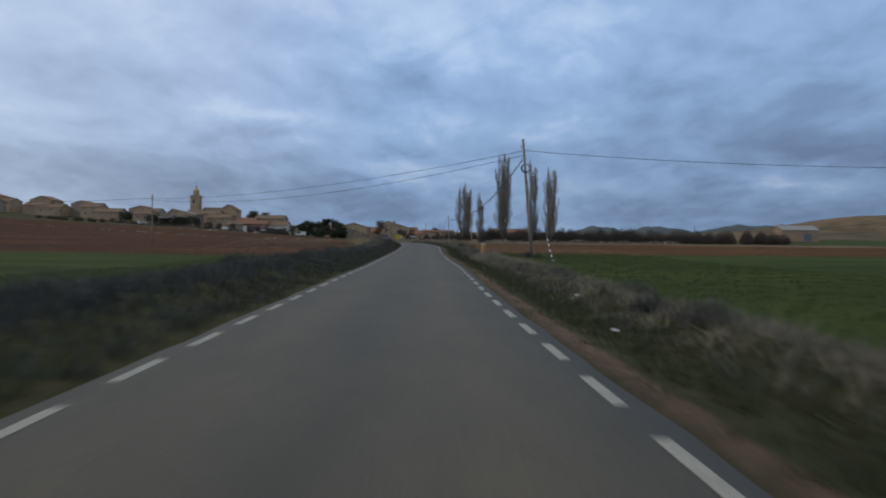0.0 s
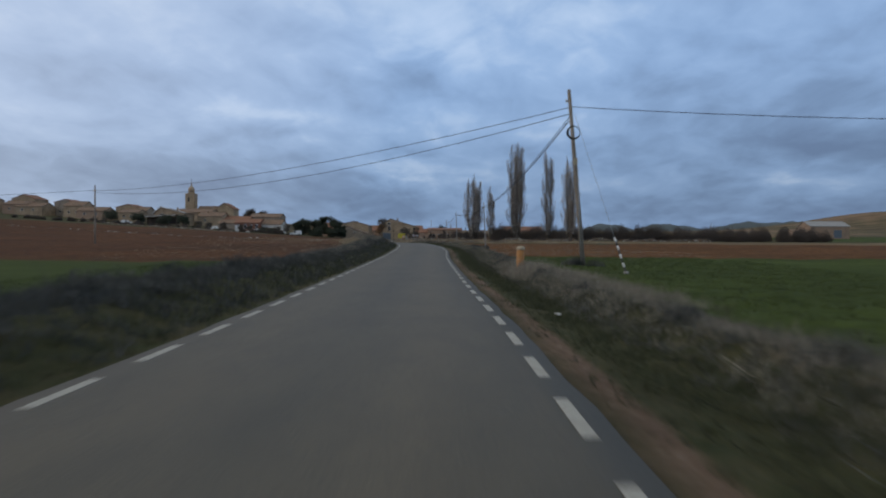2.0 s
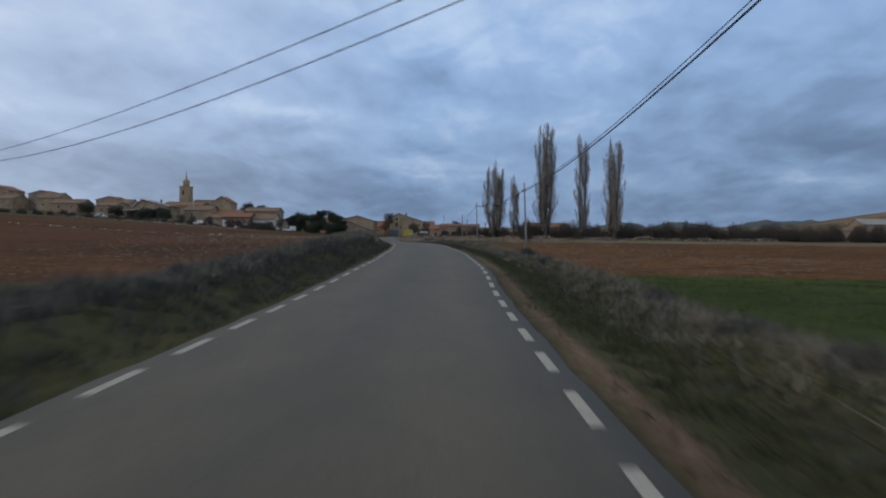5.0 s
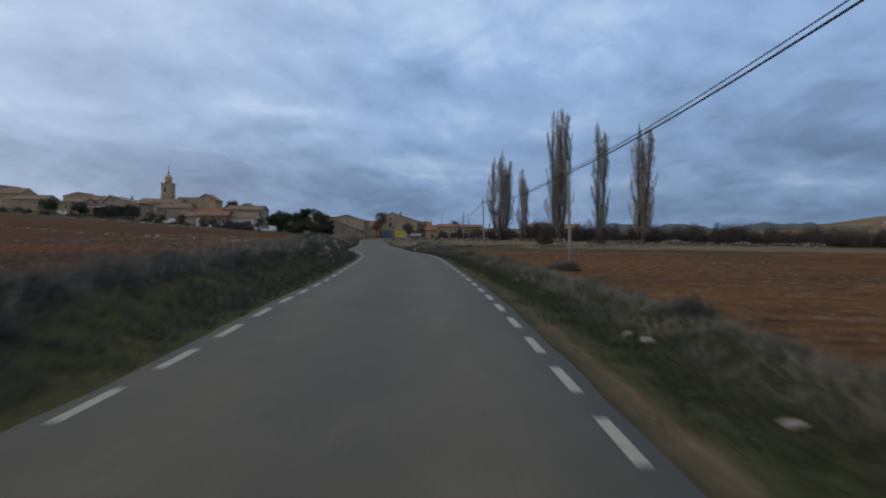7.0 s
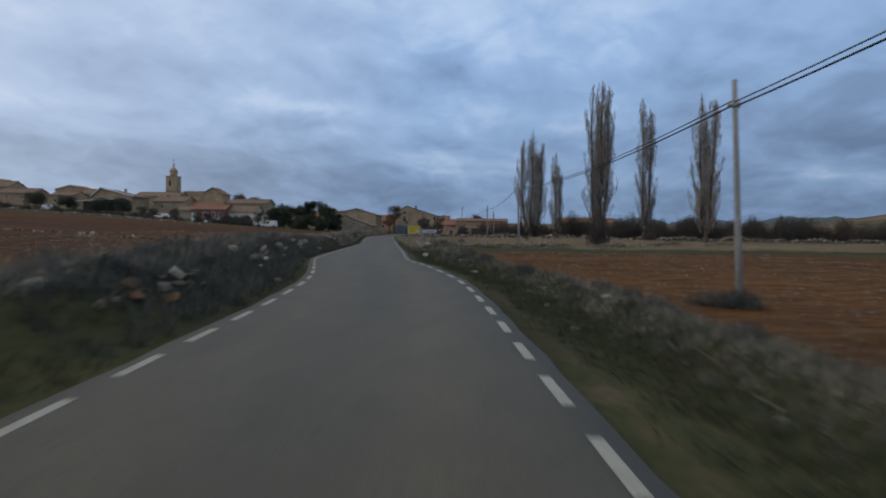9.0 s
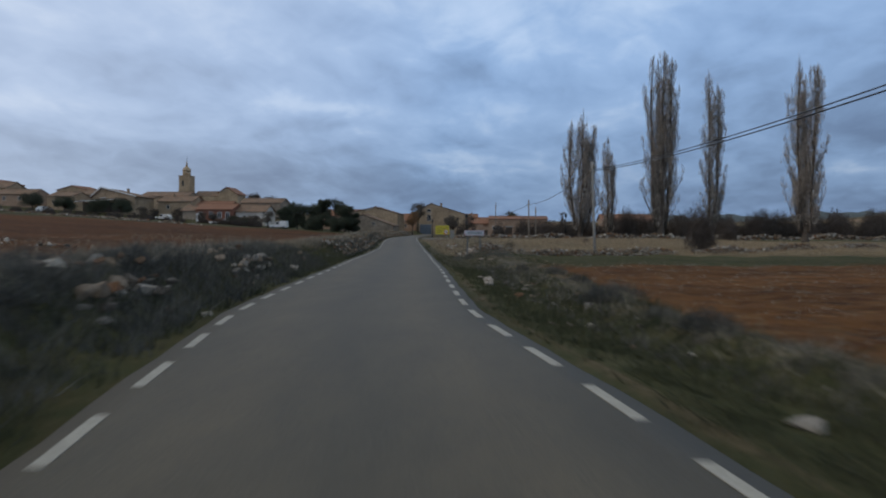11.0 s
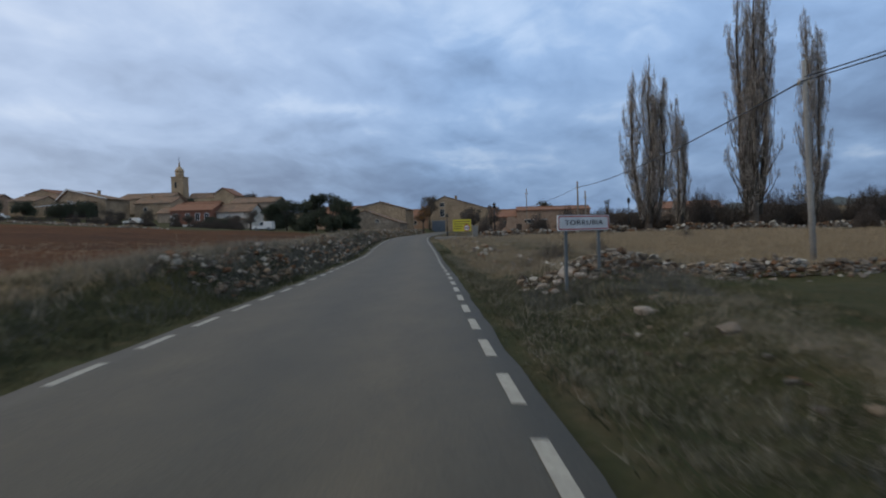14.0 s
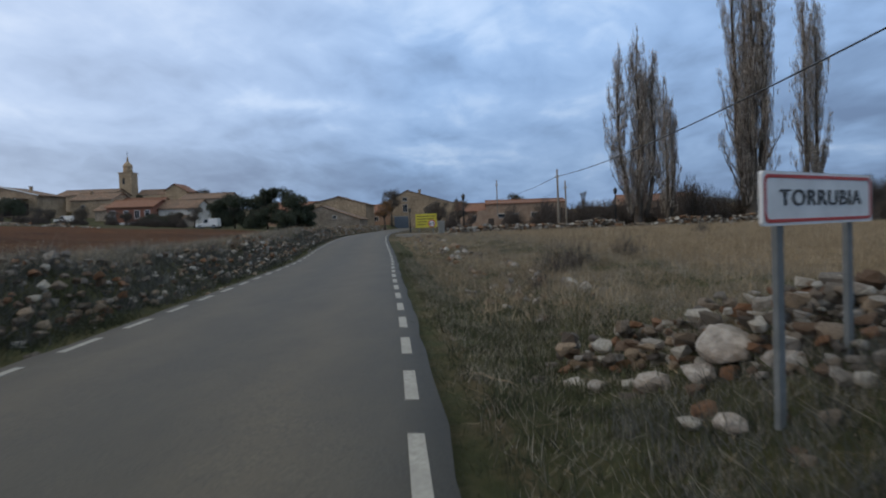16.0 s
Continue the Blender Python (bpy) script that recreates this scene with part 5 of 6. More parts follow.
def church():
    x, y, z = -160.2, 446, 12.3
    ob = thing("church", x, y, z, 0, "ochre stone church with a square bell tower and cupola", "church")
    part("tower", boxed(-2.75, 2.75, 0, 5.5, -2, 16.9, bevel=0.08), CHURCH_STONE, ob)
    for zz in (9.6, 16.7):
        part("cornice", boxed(-2.98, 2.98, -0.22, 5.72, zz, zz + 0.35, bevel=0.06), CHURCH_STONE, ob)
    # black blocks paint the dark inside of the bell opening onto the tower
    bell = part("bell_opening_shade", boxed(-1.15, -0.15, -0.06, 0.3, 12.0, 14.2), BLACK_PAINT_AND_SHADE, ob)
    arch_shade = [(-0.65 + 0.5 * math.cos(a), 14.2 + 0.5 * math.sin(a)) for a in (math.pi * k / 10 for k in range(11))]
    part("arch_shade", prism(bmesh.new(), arch_shade, -0.06, 0.3), BLACK_PAINT_AND_SHADE, bell)
    part("drum", tubed([(0, 2.75, 17.0), (0, 2.75, 19.4)], [2.0, 1.95], 8), CHURCH_STONE, ob)
    part("cupola", tubed([(0, 2.75, 19.4), (0, 2.75, 19.6), (0, 2.75, 20.6), (0, 2.75, 21.4), (0, 2.75, 21.8)], [2.2, 2.15, 1.65, 0.8, 0.32], 8), CHURCH_STONE, ob)
    part("lantern", tubed([(0, 2.75, 21.7), (0, 2.75, 23.0), (0, 2.75, 24.4)], [0.42, 0.36, 0.05], 8), CHURCH_STONE, ob)
    cross = boxed(-0.05, 0.05, 2.7, 2.8, 24.2, 25.9)
    box(cross, -0.4, 0.4, 2.7, 2.8, 25.2, 25.3)
    part("cross", cross, BLACK_PAINT_AND_SHADE, ob)
    nave = prism(bmesh.new(), [(-2, -2), (16, -2), (16, 7.2), (7, 9.6), (-2, 7.2)], 3.5, 4.5)
    for v in nave.verts:
        v.co = Vector((3.2 + (v.co.y - 3.5) * 14, 4 + v.co.x * 0.55, v.co.z))
    bmesh.ops.recalc_face_normals(nave, faces=nave.faces[:])
    part("nave", nave, CHURCH_STONE, ob)
    for a, b in (((2.9, 7.1), (7.85, 9.75)), ((12.8, 7.1), (7.85, 9.75))):
        bm = prism(bmesh.new(), [a, b, (b[0], b[1] + 0.2), (a[0], a[1] + 0.2)], 3.2, 17.4)
        for v in bm.verts:
            v.co = Vector((v.co.y, v.co.x, v.co.z))
        bmesh.ops.recalc_face_normals(bm, faces=bm.faces[:])
        part("nave_roof", bm, ROOF_BROWN, ob)
    part("transept", prism(bmesh.new(), [(16.8, -2), (26, -2), (26, 8.0), (20.6, 11.2), (16.8, 8.8)], 1.0, 12), CHURCH_STONE, ob)
    for a, b in (((16.2, 8.6), (20.6, 11.4)), ((26.6, 7.8), (20.6, 11.4))):
        part("transept_roof", prism(bmesh.new(), [a, b, (b[0], b[1] + 0.25), (a[0], a[1] + 0.25)], 0.6, 12.4), ROOF_RED, ob)


church()


def barn():
    ob = house(183, 203, 392, 14, 5.0, 10.6, 13.2, ADOBE, ROOF_PALE, "large farm shed with a pale fibre-cement roof", "side", (), [(0.7, 4.0, 3.6, SLATE_BLUE)], name="farm_shed")
    ob["category"] = "farm building"
    house(172, 182, 388, 9, 4.6, 7.6, 8.8, ADOBE, ROOF_BROWN, "low stone annexe of the farm shed", "side", name="farm_shed")


barn()


def lattice_mast(x, y):
    """A slim steel mast on the skyline: four legs, cross braces."""
    z = land_at(x, y)
    ob = thing("lattice_mast", x, y, z - 0.2, 0, "slim steel lattice mast on the far hill", "mast")
    for sx in (-0.5, 0.5):
        for sy in (-0.5, 0.5):
            part("leg", tubed([(sx, sy, 0), (sx * 0.3, sy * 0.3, 9.0)], [0.09, 0.06], 5), ZINC, ob)
    for k in range(6):
        a, b = 0.5 - 0.058 * k, 0.5 - 0.058 * (k + 1)
        part("brace", tubed([(-a, -a, 1.5 * k), (b, -b, 1.5 * (k + 1))], [0.05, 0.05], 4), ZINC, ob)


lattice_mast(206, 600)


# ---- parked vehicles ----
def vehicle(x, y, turn, length, h, body_h, cab, label, wide=1.75):
    """A parked car or van seen from far: lower body, upper body with windows, wheels with rims."""
    ob = thing("parked_van" if cab else "parked_car", x, y, land_at(x, y), turn, label, "van" if cab else "car", "parked vehicles")
    a = length / 2
    body = prism(bmesh.new(), [(-a, 0.3), (a, 0.3), (a, 0.62), (a - 0.12, body_h), (-a + 0.05, body_h), (-a, 0.6)], -wide / 2, wide / 2)
    bmesh.ops.bevel(body, geom=body.edges[:], offset=0.05, segments=2, affect="EDGES", profile=0.5)
    part("body", body, WHITE_PAINT, ob)
    up = [(-a + 0.05, body_h - 0.05), (a * 0.45, body_h - 0.05), (a * 0.18, h), (-a + (0.1 if cab else 0.6), h)]
    top_ = prism(bmesh.new(), up, -wide / 2 + 0.06, wide / 2 - 0.06)
    bmesh.ops.bevel(top_, geom=top_.edges[:], offset=0.06, segments=2, affect="EDGES", profile=0.5)
    part("cabin", top_, WHITE_PAINT, ob)
    for s in (-wide / 2 + 0.05, wide / 2 - 0.07):
        part("side_window", prism(bmesh.new(), [(-a * 0.1, body_h + 0.05), (a * 0.36, body_h + 0.05), (a * 0.16, h - 0.1), (-a * 0.1, h - 0.1)], s, s + 0.02), GLASS, ob)
    for px in (-a * 0.62, a * 0.62):
        for s in (-wide / 2, wide / 2 - 0.2):
            wheel = part("wheel", tubed([(px, s - 0.02, 0.32), (px, s + 0.22, 0.32)], [0.32, 0.32], 16), TYRE, ob)
            part("rim", tubed([(px, s - 0.03, 0.32), (px, s + 0.23, 0.32)], [0.19, 0.19], 12), ZINC, wheel)
    for s in (-wide / 2 + 0.2, wide / 2 - 0.5):
        part("headlight", boxed(a - 0.05, a + 0.01, s, s + 0.3, 0.62, 0.78), GLASS, ob)


vehicle(-56.4, 273, 182, 3.9, 1.7, 0.9, True, "white panel van parked below the oaks")
vehicle(-92.0, 290, 172, 4.0, 1.45, 0.85, False, "white car parked below the village houses")
vehicle(-128.0, 296, 10, 4.0, 1.45, 0.85, False, "white car parked below the village houses")


# ---- stones ----
def stone_mesh(seed, mat, name="stone"):
    """An angular stone of unit size: the hull of a few random points."""
    r = random.Random(seed)
    bm = bmesh.new()
    for _ in range(19):
        v = Vector((r.gauss(0, 1), r.gauss(0, 1), r.gauss(0, 1))).normalized()
        v = Vector((max(-0.8, min(0.8, v.x * 1.15)), max(-0.8, min(0.8, v.y * 1.15)), max(-0.7, min(0.7, v.z * 1.15))))
        bm.verts.new(v * 0.6 * r.uniform(0.72, 1.15))
    out = bmesh.ops.convex_hull(bm, input=bm.verts[:])
    bmesh.ops.delete(bm, geom=list({g for g in out["geom_interior"] if isinstance(g, bmesh.types.BMVert)}), context="VERTS")
    me = bpy.data.meshes.new(name)
    bm.to_mesh(me)
    bm.free()
    me.shade_flat()
    me.materials.append(mat)
    return me


STONES = [stone_mesh(k, STONE) for k in range(10)]
SHAPES = [(np.array([v.co for v in me.vertices]), [tuple(p.vertices) for p in me.polygons]) for me in STONES]


def heap_mesh(name, placed):
    """Stones joined into one mesh: rows of x, y, z, length, depth, height, turn, tilt."""
    verts, faces, n = [], [], 0
    for k, (x, y, z, a, b, c, turn, tilt) in enumerate(placed):
        shape, polys = SHAPES[k % len(SHAPES)]
        m = np.array((Matrix.Rotation(turn, 3, "Z") @ Matrix.Rotation(tilt, 3, "X")))
        verts.append((shape * [a, b, c]) @ m.T + [x, y, z])
        faces += [tuple(i + n for i in p) for p in polys]
        n += len(shape)
    me = bpy.data.meshes.new(name)
    me.from_pydata(np.vstack(verts).tolist(), [], faces)
    me.shade_flat()
    me.materials.append(STONE_HEAP)
    return me


def path_points(path, gap):
    out = []
    for (x0, y0), (x1, y1) in zip(path, path[1:]):
        n = max(1, int(math.hypot(x1 - x0, y1 - y0) / gap))
        out += [(x0 + (x1 - x0) * k / n, y0 + (y1 - y0) * k / n, math.atan2(y1 - y0, x1 - x0)) for k in range(n)]
    return out


def rubble_wall(name, path, height, width, label, near, gap=0.3, size=(0.18, 0.42), seed=1, missing=None, slump=0.5, lift=0.0):
    """A dry-stone wall, fallen in places. near: which stones (by place) stay pieces of their own."""
    r = random.Random(seed)
    placed, course = [], 0.3 * (size[0] + size[1])
    for x, y, turn in path_points(path, gap):
        if missing and missing(x, y):
            continue
        hgt = height * (0.72 + 0.35 * math.sin(0.55 * (x + y) + seed) * math.sin(0.21 * (y - x)) + r.uniform(-0.12, 0.12))
        nx, ny = -math.sin(turn), math.cos(turn)
        zz = 0.03
        while zz < hgt:
            spread = width * (1 - slump * zz / max(height, 0.1))
            for s in ((-0.5, -0.17, 0.17, 0.5) if spread > 1.2 else (-0.5, 0.5) if spread > 0.45 else (0,)):
                o = s * spread + r.uniform(-0.12, 0.12)
                a = r.uniform(*size)
                b, c = a * r.uniform(0.6, 0.95), a * r.uniform(0.38, 0.8)
                px, py = x + nx * o + r.uniform(-0.08, 0.08), y + ny * o + r.uniform(-0.08, 0.08)
                placed.append((px, py, land_at(px, py) + lift + zz + c * 0.2, a, b, c, turn + r.uniform(-0.9, 0.9), r.uniform(-0.7, 0.7)))
            zz += course
        for _ in range(2):
            if r.random() < 0.35:
                o = r.choice((-1, 1)) * (width * 0.5 + r.uniform(0.1, 0.8))
                px, py = x + nx * o, y + ny * o
                a = r.uniform(size[0] * 0.7, size[1] * 0.9)
                placed.append((px, py, land_at(px, py) + 0.02, a, a * 0.8, a * 0.6, r.uniform(0, 6), r.uniform(-0.3, 0.3)))
    wall = thing(name, *path[0], land_at(*path[0]), 0, label, "stone wall", "dry-stone walls")
    wall.matrix_world = Matrix.Translation((path[0][0], path[0][1], 0))
    own = [p for p in placed if near(p[0], p[1])][:300]
    chosen = set(map(id, own))
    for k, (x, y, z, a, b, c, turn, tilt) in enumerate(own):
        ob = new("stone", STONES[k % len(STONES)])
        ob.parent = wall
        ob.matrix_local = Matrix.LocRotScale((x - path[0][0], y - path[0][1], z), Euler((tilt, 0, turn)), (a, b, c))
    rest = [(p[0] - path[0][0], p[1] - path[0][1], *p[2:]) for p in placed if id(p) not in chosen]
    if rest:
        tagged(part("far_stones", heap_mesh("far_stones", rest), None, wall), kind="stuff")


def along_road(u, y0, y1, step=4.0):
    return [(float(ROAD_X(np.array(y))) + u, float(y)) for y in np.arange(y0, y1 + 0.1, step)]


def grass(name, x, y, h, mat, label, lean=0.35, width=0.006, lift=-0.01):
    """Blades or stalks that stand on the ground: arrays of places and heights. One object."""
    z = land(x, y) + lift
    n = len(x)
    ang = np.random.uniform(0, 6.283, n)
    l = np.abs(np.random.normal(0, lean, n)) * h
    base = np.stack([x, y, z], 1)
    tip = base + np.stack([np.cos(ang) * l, np.sin(ang) * l, h], 1)
    ob = new(name, slivers(name, base, tip, np.random.uniform(0.6, 1.4, n) * width, mat))
    tagged(ob, label, "grass", kind="stuff")


def tufts(n, u0, u1, y0, y1, per, spread, density=None):
    """Places in tufts, between two distances from the middle of the road."""
    cu, cy = np.random.uniform(u0, u1, n), np.random.uniform(y0, y1, n)
    if density is not None:
        keep = np.random.uniform(0, 1, n) < density(cu, cy)
        cu, cy = cu[keep], cy[keep]
    u = np.repeat(cu, per) + np.random.normal(0, spread, len(cu) * per)
    y = np.repeat(cy, per) + np.random.normal(0, spread, len(cy) * per)
    keep = np.abs(u) > HALF + 0.06
    return u[keep] + ROAD_X(y[keep]), y[keep]


np.random.seed(11)
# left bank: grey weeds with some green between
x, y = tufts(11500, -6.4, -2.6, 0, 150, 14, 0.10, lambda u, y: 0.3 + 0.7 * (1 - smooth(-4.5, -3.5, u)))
grass("bank_weeds", x, y, np.random.gamma(4, 0.042, len(x)), VIGNETTED_SCRUB, "tangled dark grey scrub on the roadside bank, colour deepened for the vignette", 0.55, 0.008)
x, y = tufts(4200, -5.6, -2.5, 0, 150, 12, 0.10, lambda u, y: 0.35 + 0.45 * smooth(-4.4, -3.6, u))
grass("bank_grass", x, y, np.random.gamma(4, 0.035, len(x)), GREEN_WEED, "dull green grass on the roadside bank", 0.6, 0.008)
x, y = tufts(7200, -6.8, -4.2, 60, 215, 12, 0.12, lambda u, y: (0.45 + 0.5 * smooth(85, 105, y)) * (1 - 0.85 * smooth(146, 149, y) * (1 - smooth(157, 160, y))))
grass("bank_straw", x, y, np.random.gamma(4, 0.06, len(x)), DEAD_GRASS, "dry straw-coloured grass along the top of the bank", 0.6, 0.007)
x, y = tufts(6500, -9.2, -6.2, 78, 250, 12, 0.14)
grass("field_edge_straw", x, y, np.random.gamma(4, 0.05, len(x)), STRAW, "tawny dry grass between the bank and the red field", 0.7, 0.008)
x, y = tufts(2600, -6.6, -4.6, 0, 150, 14, 0.11)
grass("bank_crest_weeds", x, y, np.random.gamma(4, 0.046, len(x)), WEED, "pale grey dead weeds along the crest of the bank", 0.55, 0.007)
# right verge: low green grass, then the ridge of dead grass
x, y = tufts(7000, 2.6, 5.0, 0, 168, 12, 0.10, lambda u, y: 0.2 + 0.8 * smooth(2.8, 3.3, u + 0.6 * smooth(100, 125, y)))
grass("verge_grass", x, y, np.random.gamma(4, 0.022, len(x)), GREEN_WEED, "short dull green grass on the roadside verge", 0.8, 0.008)
x, y = tufts(5200, 4.2, 6.8, 0, 150, 13, 0.10, lambda u, y: np.clip(1.2 - np.abs(u - 5.3) * 0.7, 0.1, 1) * (1 - 0.6 * smooth(112, 130, y)))
grass("dead_grass_ridge", x, y, np.random.gamma(4, 0.042, len(x)), DEAD_GRASS, "ridge of dead pale grass beside the field", 0.7, 0.006)
x, y = tufts(3600, 3.8, 7.0, 0, 150, 13, 0.10, lambda u, y: 1 - 0.9 * smooth(112, 130, y) * smooth(4.6, 5.6, u))
grass("verge_weeds", x, y, np.random.gamma(4, 0.036, len(x)), WEED, "grey dead weeds beside the field", 0.6, 0.007)
x, y = tufts(800, 3.9, 8.4, 40, 60, 14, 0.12, lambda u, y: smooth(3.8, 4.8, u))
grass("pale_verge_grass", x, y, np.random.gamma(5, 0.05, len(x)), DEAD_GRASS, "tall bleached grass round the marker post", 0.6, 0.005)
x, y = tufts(260, 4.0, 5.6, 47.5, 52.2, 16, 0.10)
grass("pale_verge_grass", x, y, np.random.gamma(6, 0.06, len(x)), DEAD_GRASS, "tall bleached grass in front of the marker post", 0.45, 0.005)
x, y = tufts(5200, 3.0, 7.2, 0, 150, 13, 0.11)
grass("verge_green", x, y, np.random.gamma(4, 0.027, len(x)), GREEN_WEED, "low dark green herbs between the dead grass of the verge", 0.9, 0.008)
# young cereal near the road
x, y = tufts(9000, 6.6, 24, 2, 86, 7, 0.16)
grass("young_cereal", x, y, np.random.uniform(0.06, 0.16, len(x)), CROP, "young green cereal in the field", 0.6, 0.010)
x, y = tufts(5000, -20, -7.5, 2, 80, 7, 0.16)
grass("young_cereal", x, y, np.random.uniform(0.06, 0.16, len(x)), CROP, "young green cereal in the field behind the bank", 0.6, 0.010)
# end of the way: meadow, verge by the sign
x, y = tufts(15000, 9.0, 42, 163, 220, 12, 0.2)
grass("dry_meadow", x, y, np.random.gamma(5, 0.042, len(x)), STRAW, "dry golden meadow grass", 0.7, 0.0045)
x, y = tufts(2600, 3.4, 8.0, 150, 182, 14, 0.08, lambda u, y: (0.25 + 0.75 * smooth(3.6, 5.0, u)) * (0.3 + 0.7 * smooth(157, 162, y)) * (1 - 0.65 * smooth(156.5, 158, y) * (1 - smooth(163, 165, y))))
grass("sign_verge_straw", x, y, np.random.gamma(4, 0.026, len(x)), STRAW, "dry grass stalks among the stones", 0.8, 0.0020)
x, y = tufts(4600, 2.6, 7.0, 148, 186, 12, 0.10)
grass("sign_verge_weeds", x, y, np.random.gamma(4, 0.021, len(x)), DEAD_GRASS, "faded grass between the road and the stones", 0.9, 0.003)
x, y = tufts(420, 3.4, 6.6, 156.9, 159.6, 14, 0.08)
grass("sign_foot_weeds", x, y, np.random.gamma(5, 0.026, len(x)), WEED, "grey weeds round the foot of the sign posts", 0.6, 0.003)
x, y = tufts(150, 4.2, 8.0, 158.4, 162.0, 12, 0.07)
grass("heap_grass", x, y, np.random.gamma(5, 0.028, len(x)), DEAD_GRASS, "dry grass growing up between the heaped stones", 0.6, 0.0028)
x, y = tufts(60, 3.9, 5.4, 155, 162, 4, 0.10)
grass("pale_stalks", x, y, np.random.uniform(0.06, 0.2, len(x)), STRAW, "bleached broken stalks standing in the verge", 0.7, 0.006)
x, y = tufts(5600, 2.4, 8.0, 150, 190, 14, 0.09)
grass("sign_verge_grass", x, y, np.random.gamma(4, 0.016, len(x)), GREEN_WEED, "short dull grass between the road and the stones", 1.1, 0.0034)
x, y = tufts(3600, 4.2, 11.0, 163, 218, 13, 0.10)
grass("rough_grass", x, y, np.random.gamma(4, 0.036, len(x)), DEAD_GRASS, "faded rough grass between the road and the meadow", 0.8, 0.004)
x, y = tufts(2600, 4.6, 11.0, 163, 218, 13, 0.10)
grass("rough_grass", x, y, np.random.gamma(4, 0.042, len(x)), STRAW, "dry tall grass between the road and the meadow", 0.7, 0.004)
x, y = tufts(700, 3.2, 6.5, 165, 218, 12, 0.12)
grass("far_verge_straw", x, y, np.random.gamma(4, 0.05, len(x)), STRAW, "dry grass beside the road into the village", 0.6, 0.008)
x, y = tufts(3600, -6.0, -2.6, 140, 285, 12, 0.12)
grass("wall_foot_grass", x, y, np.random.gamma(4, 0.035, len(x)), GREEN_WEED, "dull grass along the foot of the stone wall", 0.7, 0.008)

x, y = tufts(3600, 7.5, 30, 88, 153, 6, 0.08)
grass("stubble", x, y, np.random.gamma(4, 0.020, len(x)), DEAD_GRASS, "sparse dry stubble in the brown field", 0.8, 0.006)
x, y = tufts(2500, -30, -8, 84, 200, 6, 0.10)
grass("field_weeds", x, y, np.random.gamma(4, 0.028, len(x)), STRAW, "sparse dry weeds in the red field", 0.8, 0.009)
x, y = tufts(5200, -5.2, -2.8, 108, 225, 14, 0.12, lambda u, y: (1 - 0.9 * smooth(146, 149, y) * (1 - smooth(157, 160, y))) )
grass("wall_weeds", x, y, np.random.gamma(4, 0.05, len(x)), WEED, "grey weeds growing over the stone wall", 0.7, 0.007)

x, y = tufts(2600, -6.8, -4.0, 158, 270, 12, 0.14)
grass("wall_top_grass", x, y, np.random.gamma(5, 0.05, len(x)), STRAW, "tall dry grass along the top of the stone wall", 0.6, 0.005)
x, y = tufts(2200, 2.6, 6.5, 150, 176, 4, 0.15)
grass("straw_litter", x, y, np.random.uniform(0.015, 0.05, len(x)), STRAW, "bits of bleached straw lying in the verge", 3.0, 0.0025)

x, y = tufts(3200, -8.0, -2.6, 143, 166, 13, 0.12)
grass("gap_grass", x, y, np.random.gamma(4, 0.025, len(x)), GREEN_WEED, "green grass in the gap of the bank where the field is reached", 0.8, 0.007)

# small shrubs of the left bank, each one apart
SMALL = [shrub_meshes(80 + k, 0.75, 0.6, 0.62, 70, 900, 160, (VIGNETTED_SCRUB, VIGNETTED_SCRUB if k % 2 else WEED, GREEN_WEED), 0.022) for k in range(4)]
rnd = random.Random(9)
for k in range(120):
    yy = 3 + k * 1.12 + rnd.uniform(-0.4, 0.4)
    u = -4.75 + rnd.uniform(-0.9, 0.75)
    s = rnd.uniform(0.7, 1.35)
    shrub(float(ROAD_X(np.array(yy))) + u, yy, SMALL[k % 4], rnd.uniform(0, 360), (s * 0.8, s * rnd.uniform(0.35, 0.7)), "low grey leafless shrub on the roadside bank", "shrub", "shrubs of the roadside bank")
for k in range(46):
    yy = 6 + k * 3.1 + rnd.uniform(-1.2, 1.2)
    u = 5.4 + rnd.uniform(-0.6, 0.8)
    s = rnd.uniform(0.45, 0.9)
    shrub(float(ROAD_X(np.array(yy))) + u, yy, SMALL[k % 4], rnd.uniform(0, 360), (s, s * 0.8), "low grey leafless shrub beside the field", "shrub", "shrubs beside the field")
for px, py in ((8.7, 66.4), (4.8, 119.4)):
    for k in range(3):
        shrub(px + rnd.uniform(-0.8, 0.8), py + rnd.uniform(-0.6, 0.6), SMALL[k], k * 90, (1.0, 0.9), "grey weeds round the foot of a pole", "shrub", "shrubs beside the field")

TWIGGY = [shrub_meshes(95 + k, 0.75, 0.65, 0.9, 60, 420, 0, (TWIG, TWIG, TWIG), 0.02) for k in range(2)]
for k, (px, py, s) in enumerate(((-7.4, 172.5, 1.1), (-6.8, 173.3, 0.9), (-8.2, 169.0, 0.5), (-5.0, 176.0, 0.8), (3.2, 196.0, 0.9))):
    shrub(px, py, TWIGGY[k % 2], k * 60, (s, s), "grey-brown leafless shrub in the dry verge grass", "shrub", "twiggy shrubs of the verge")

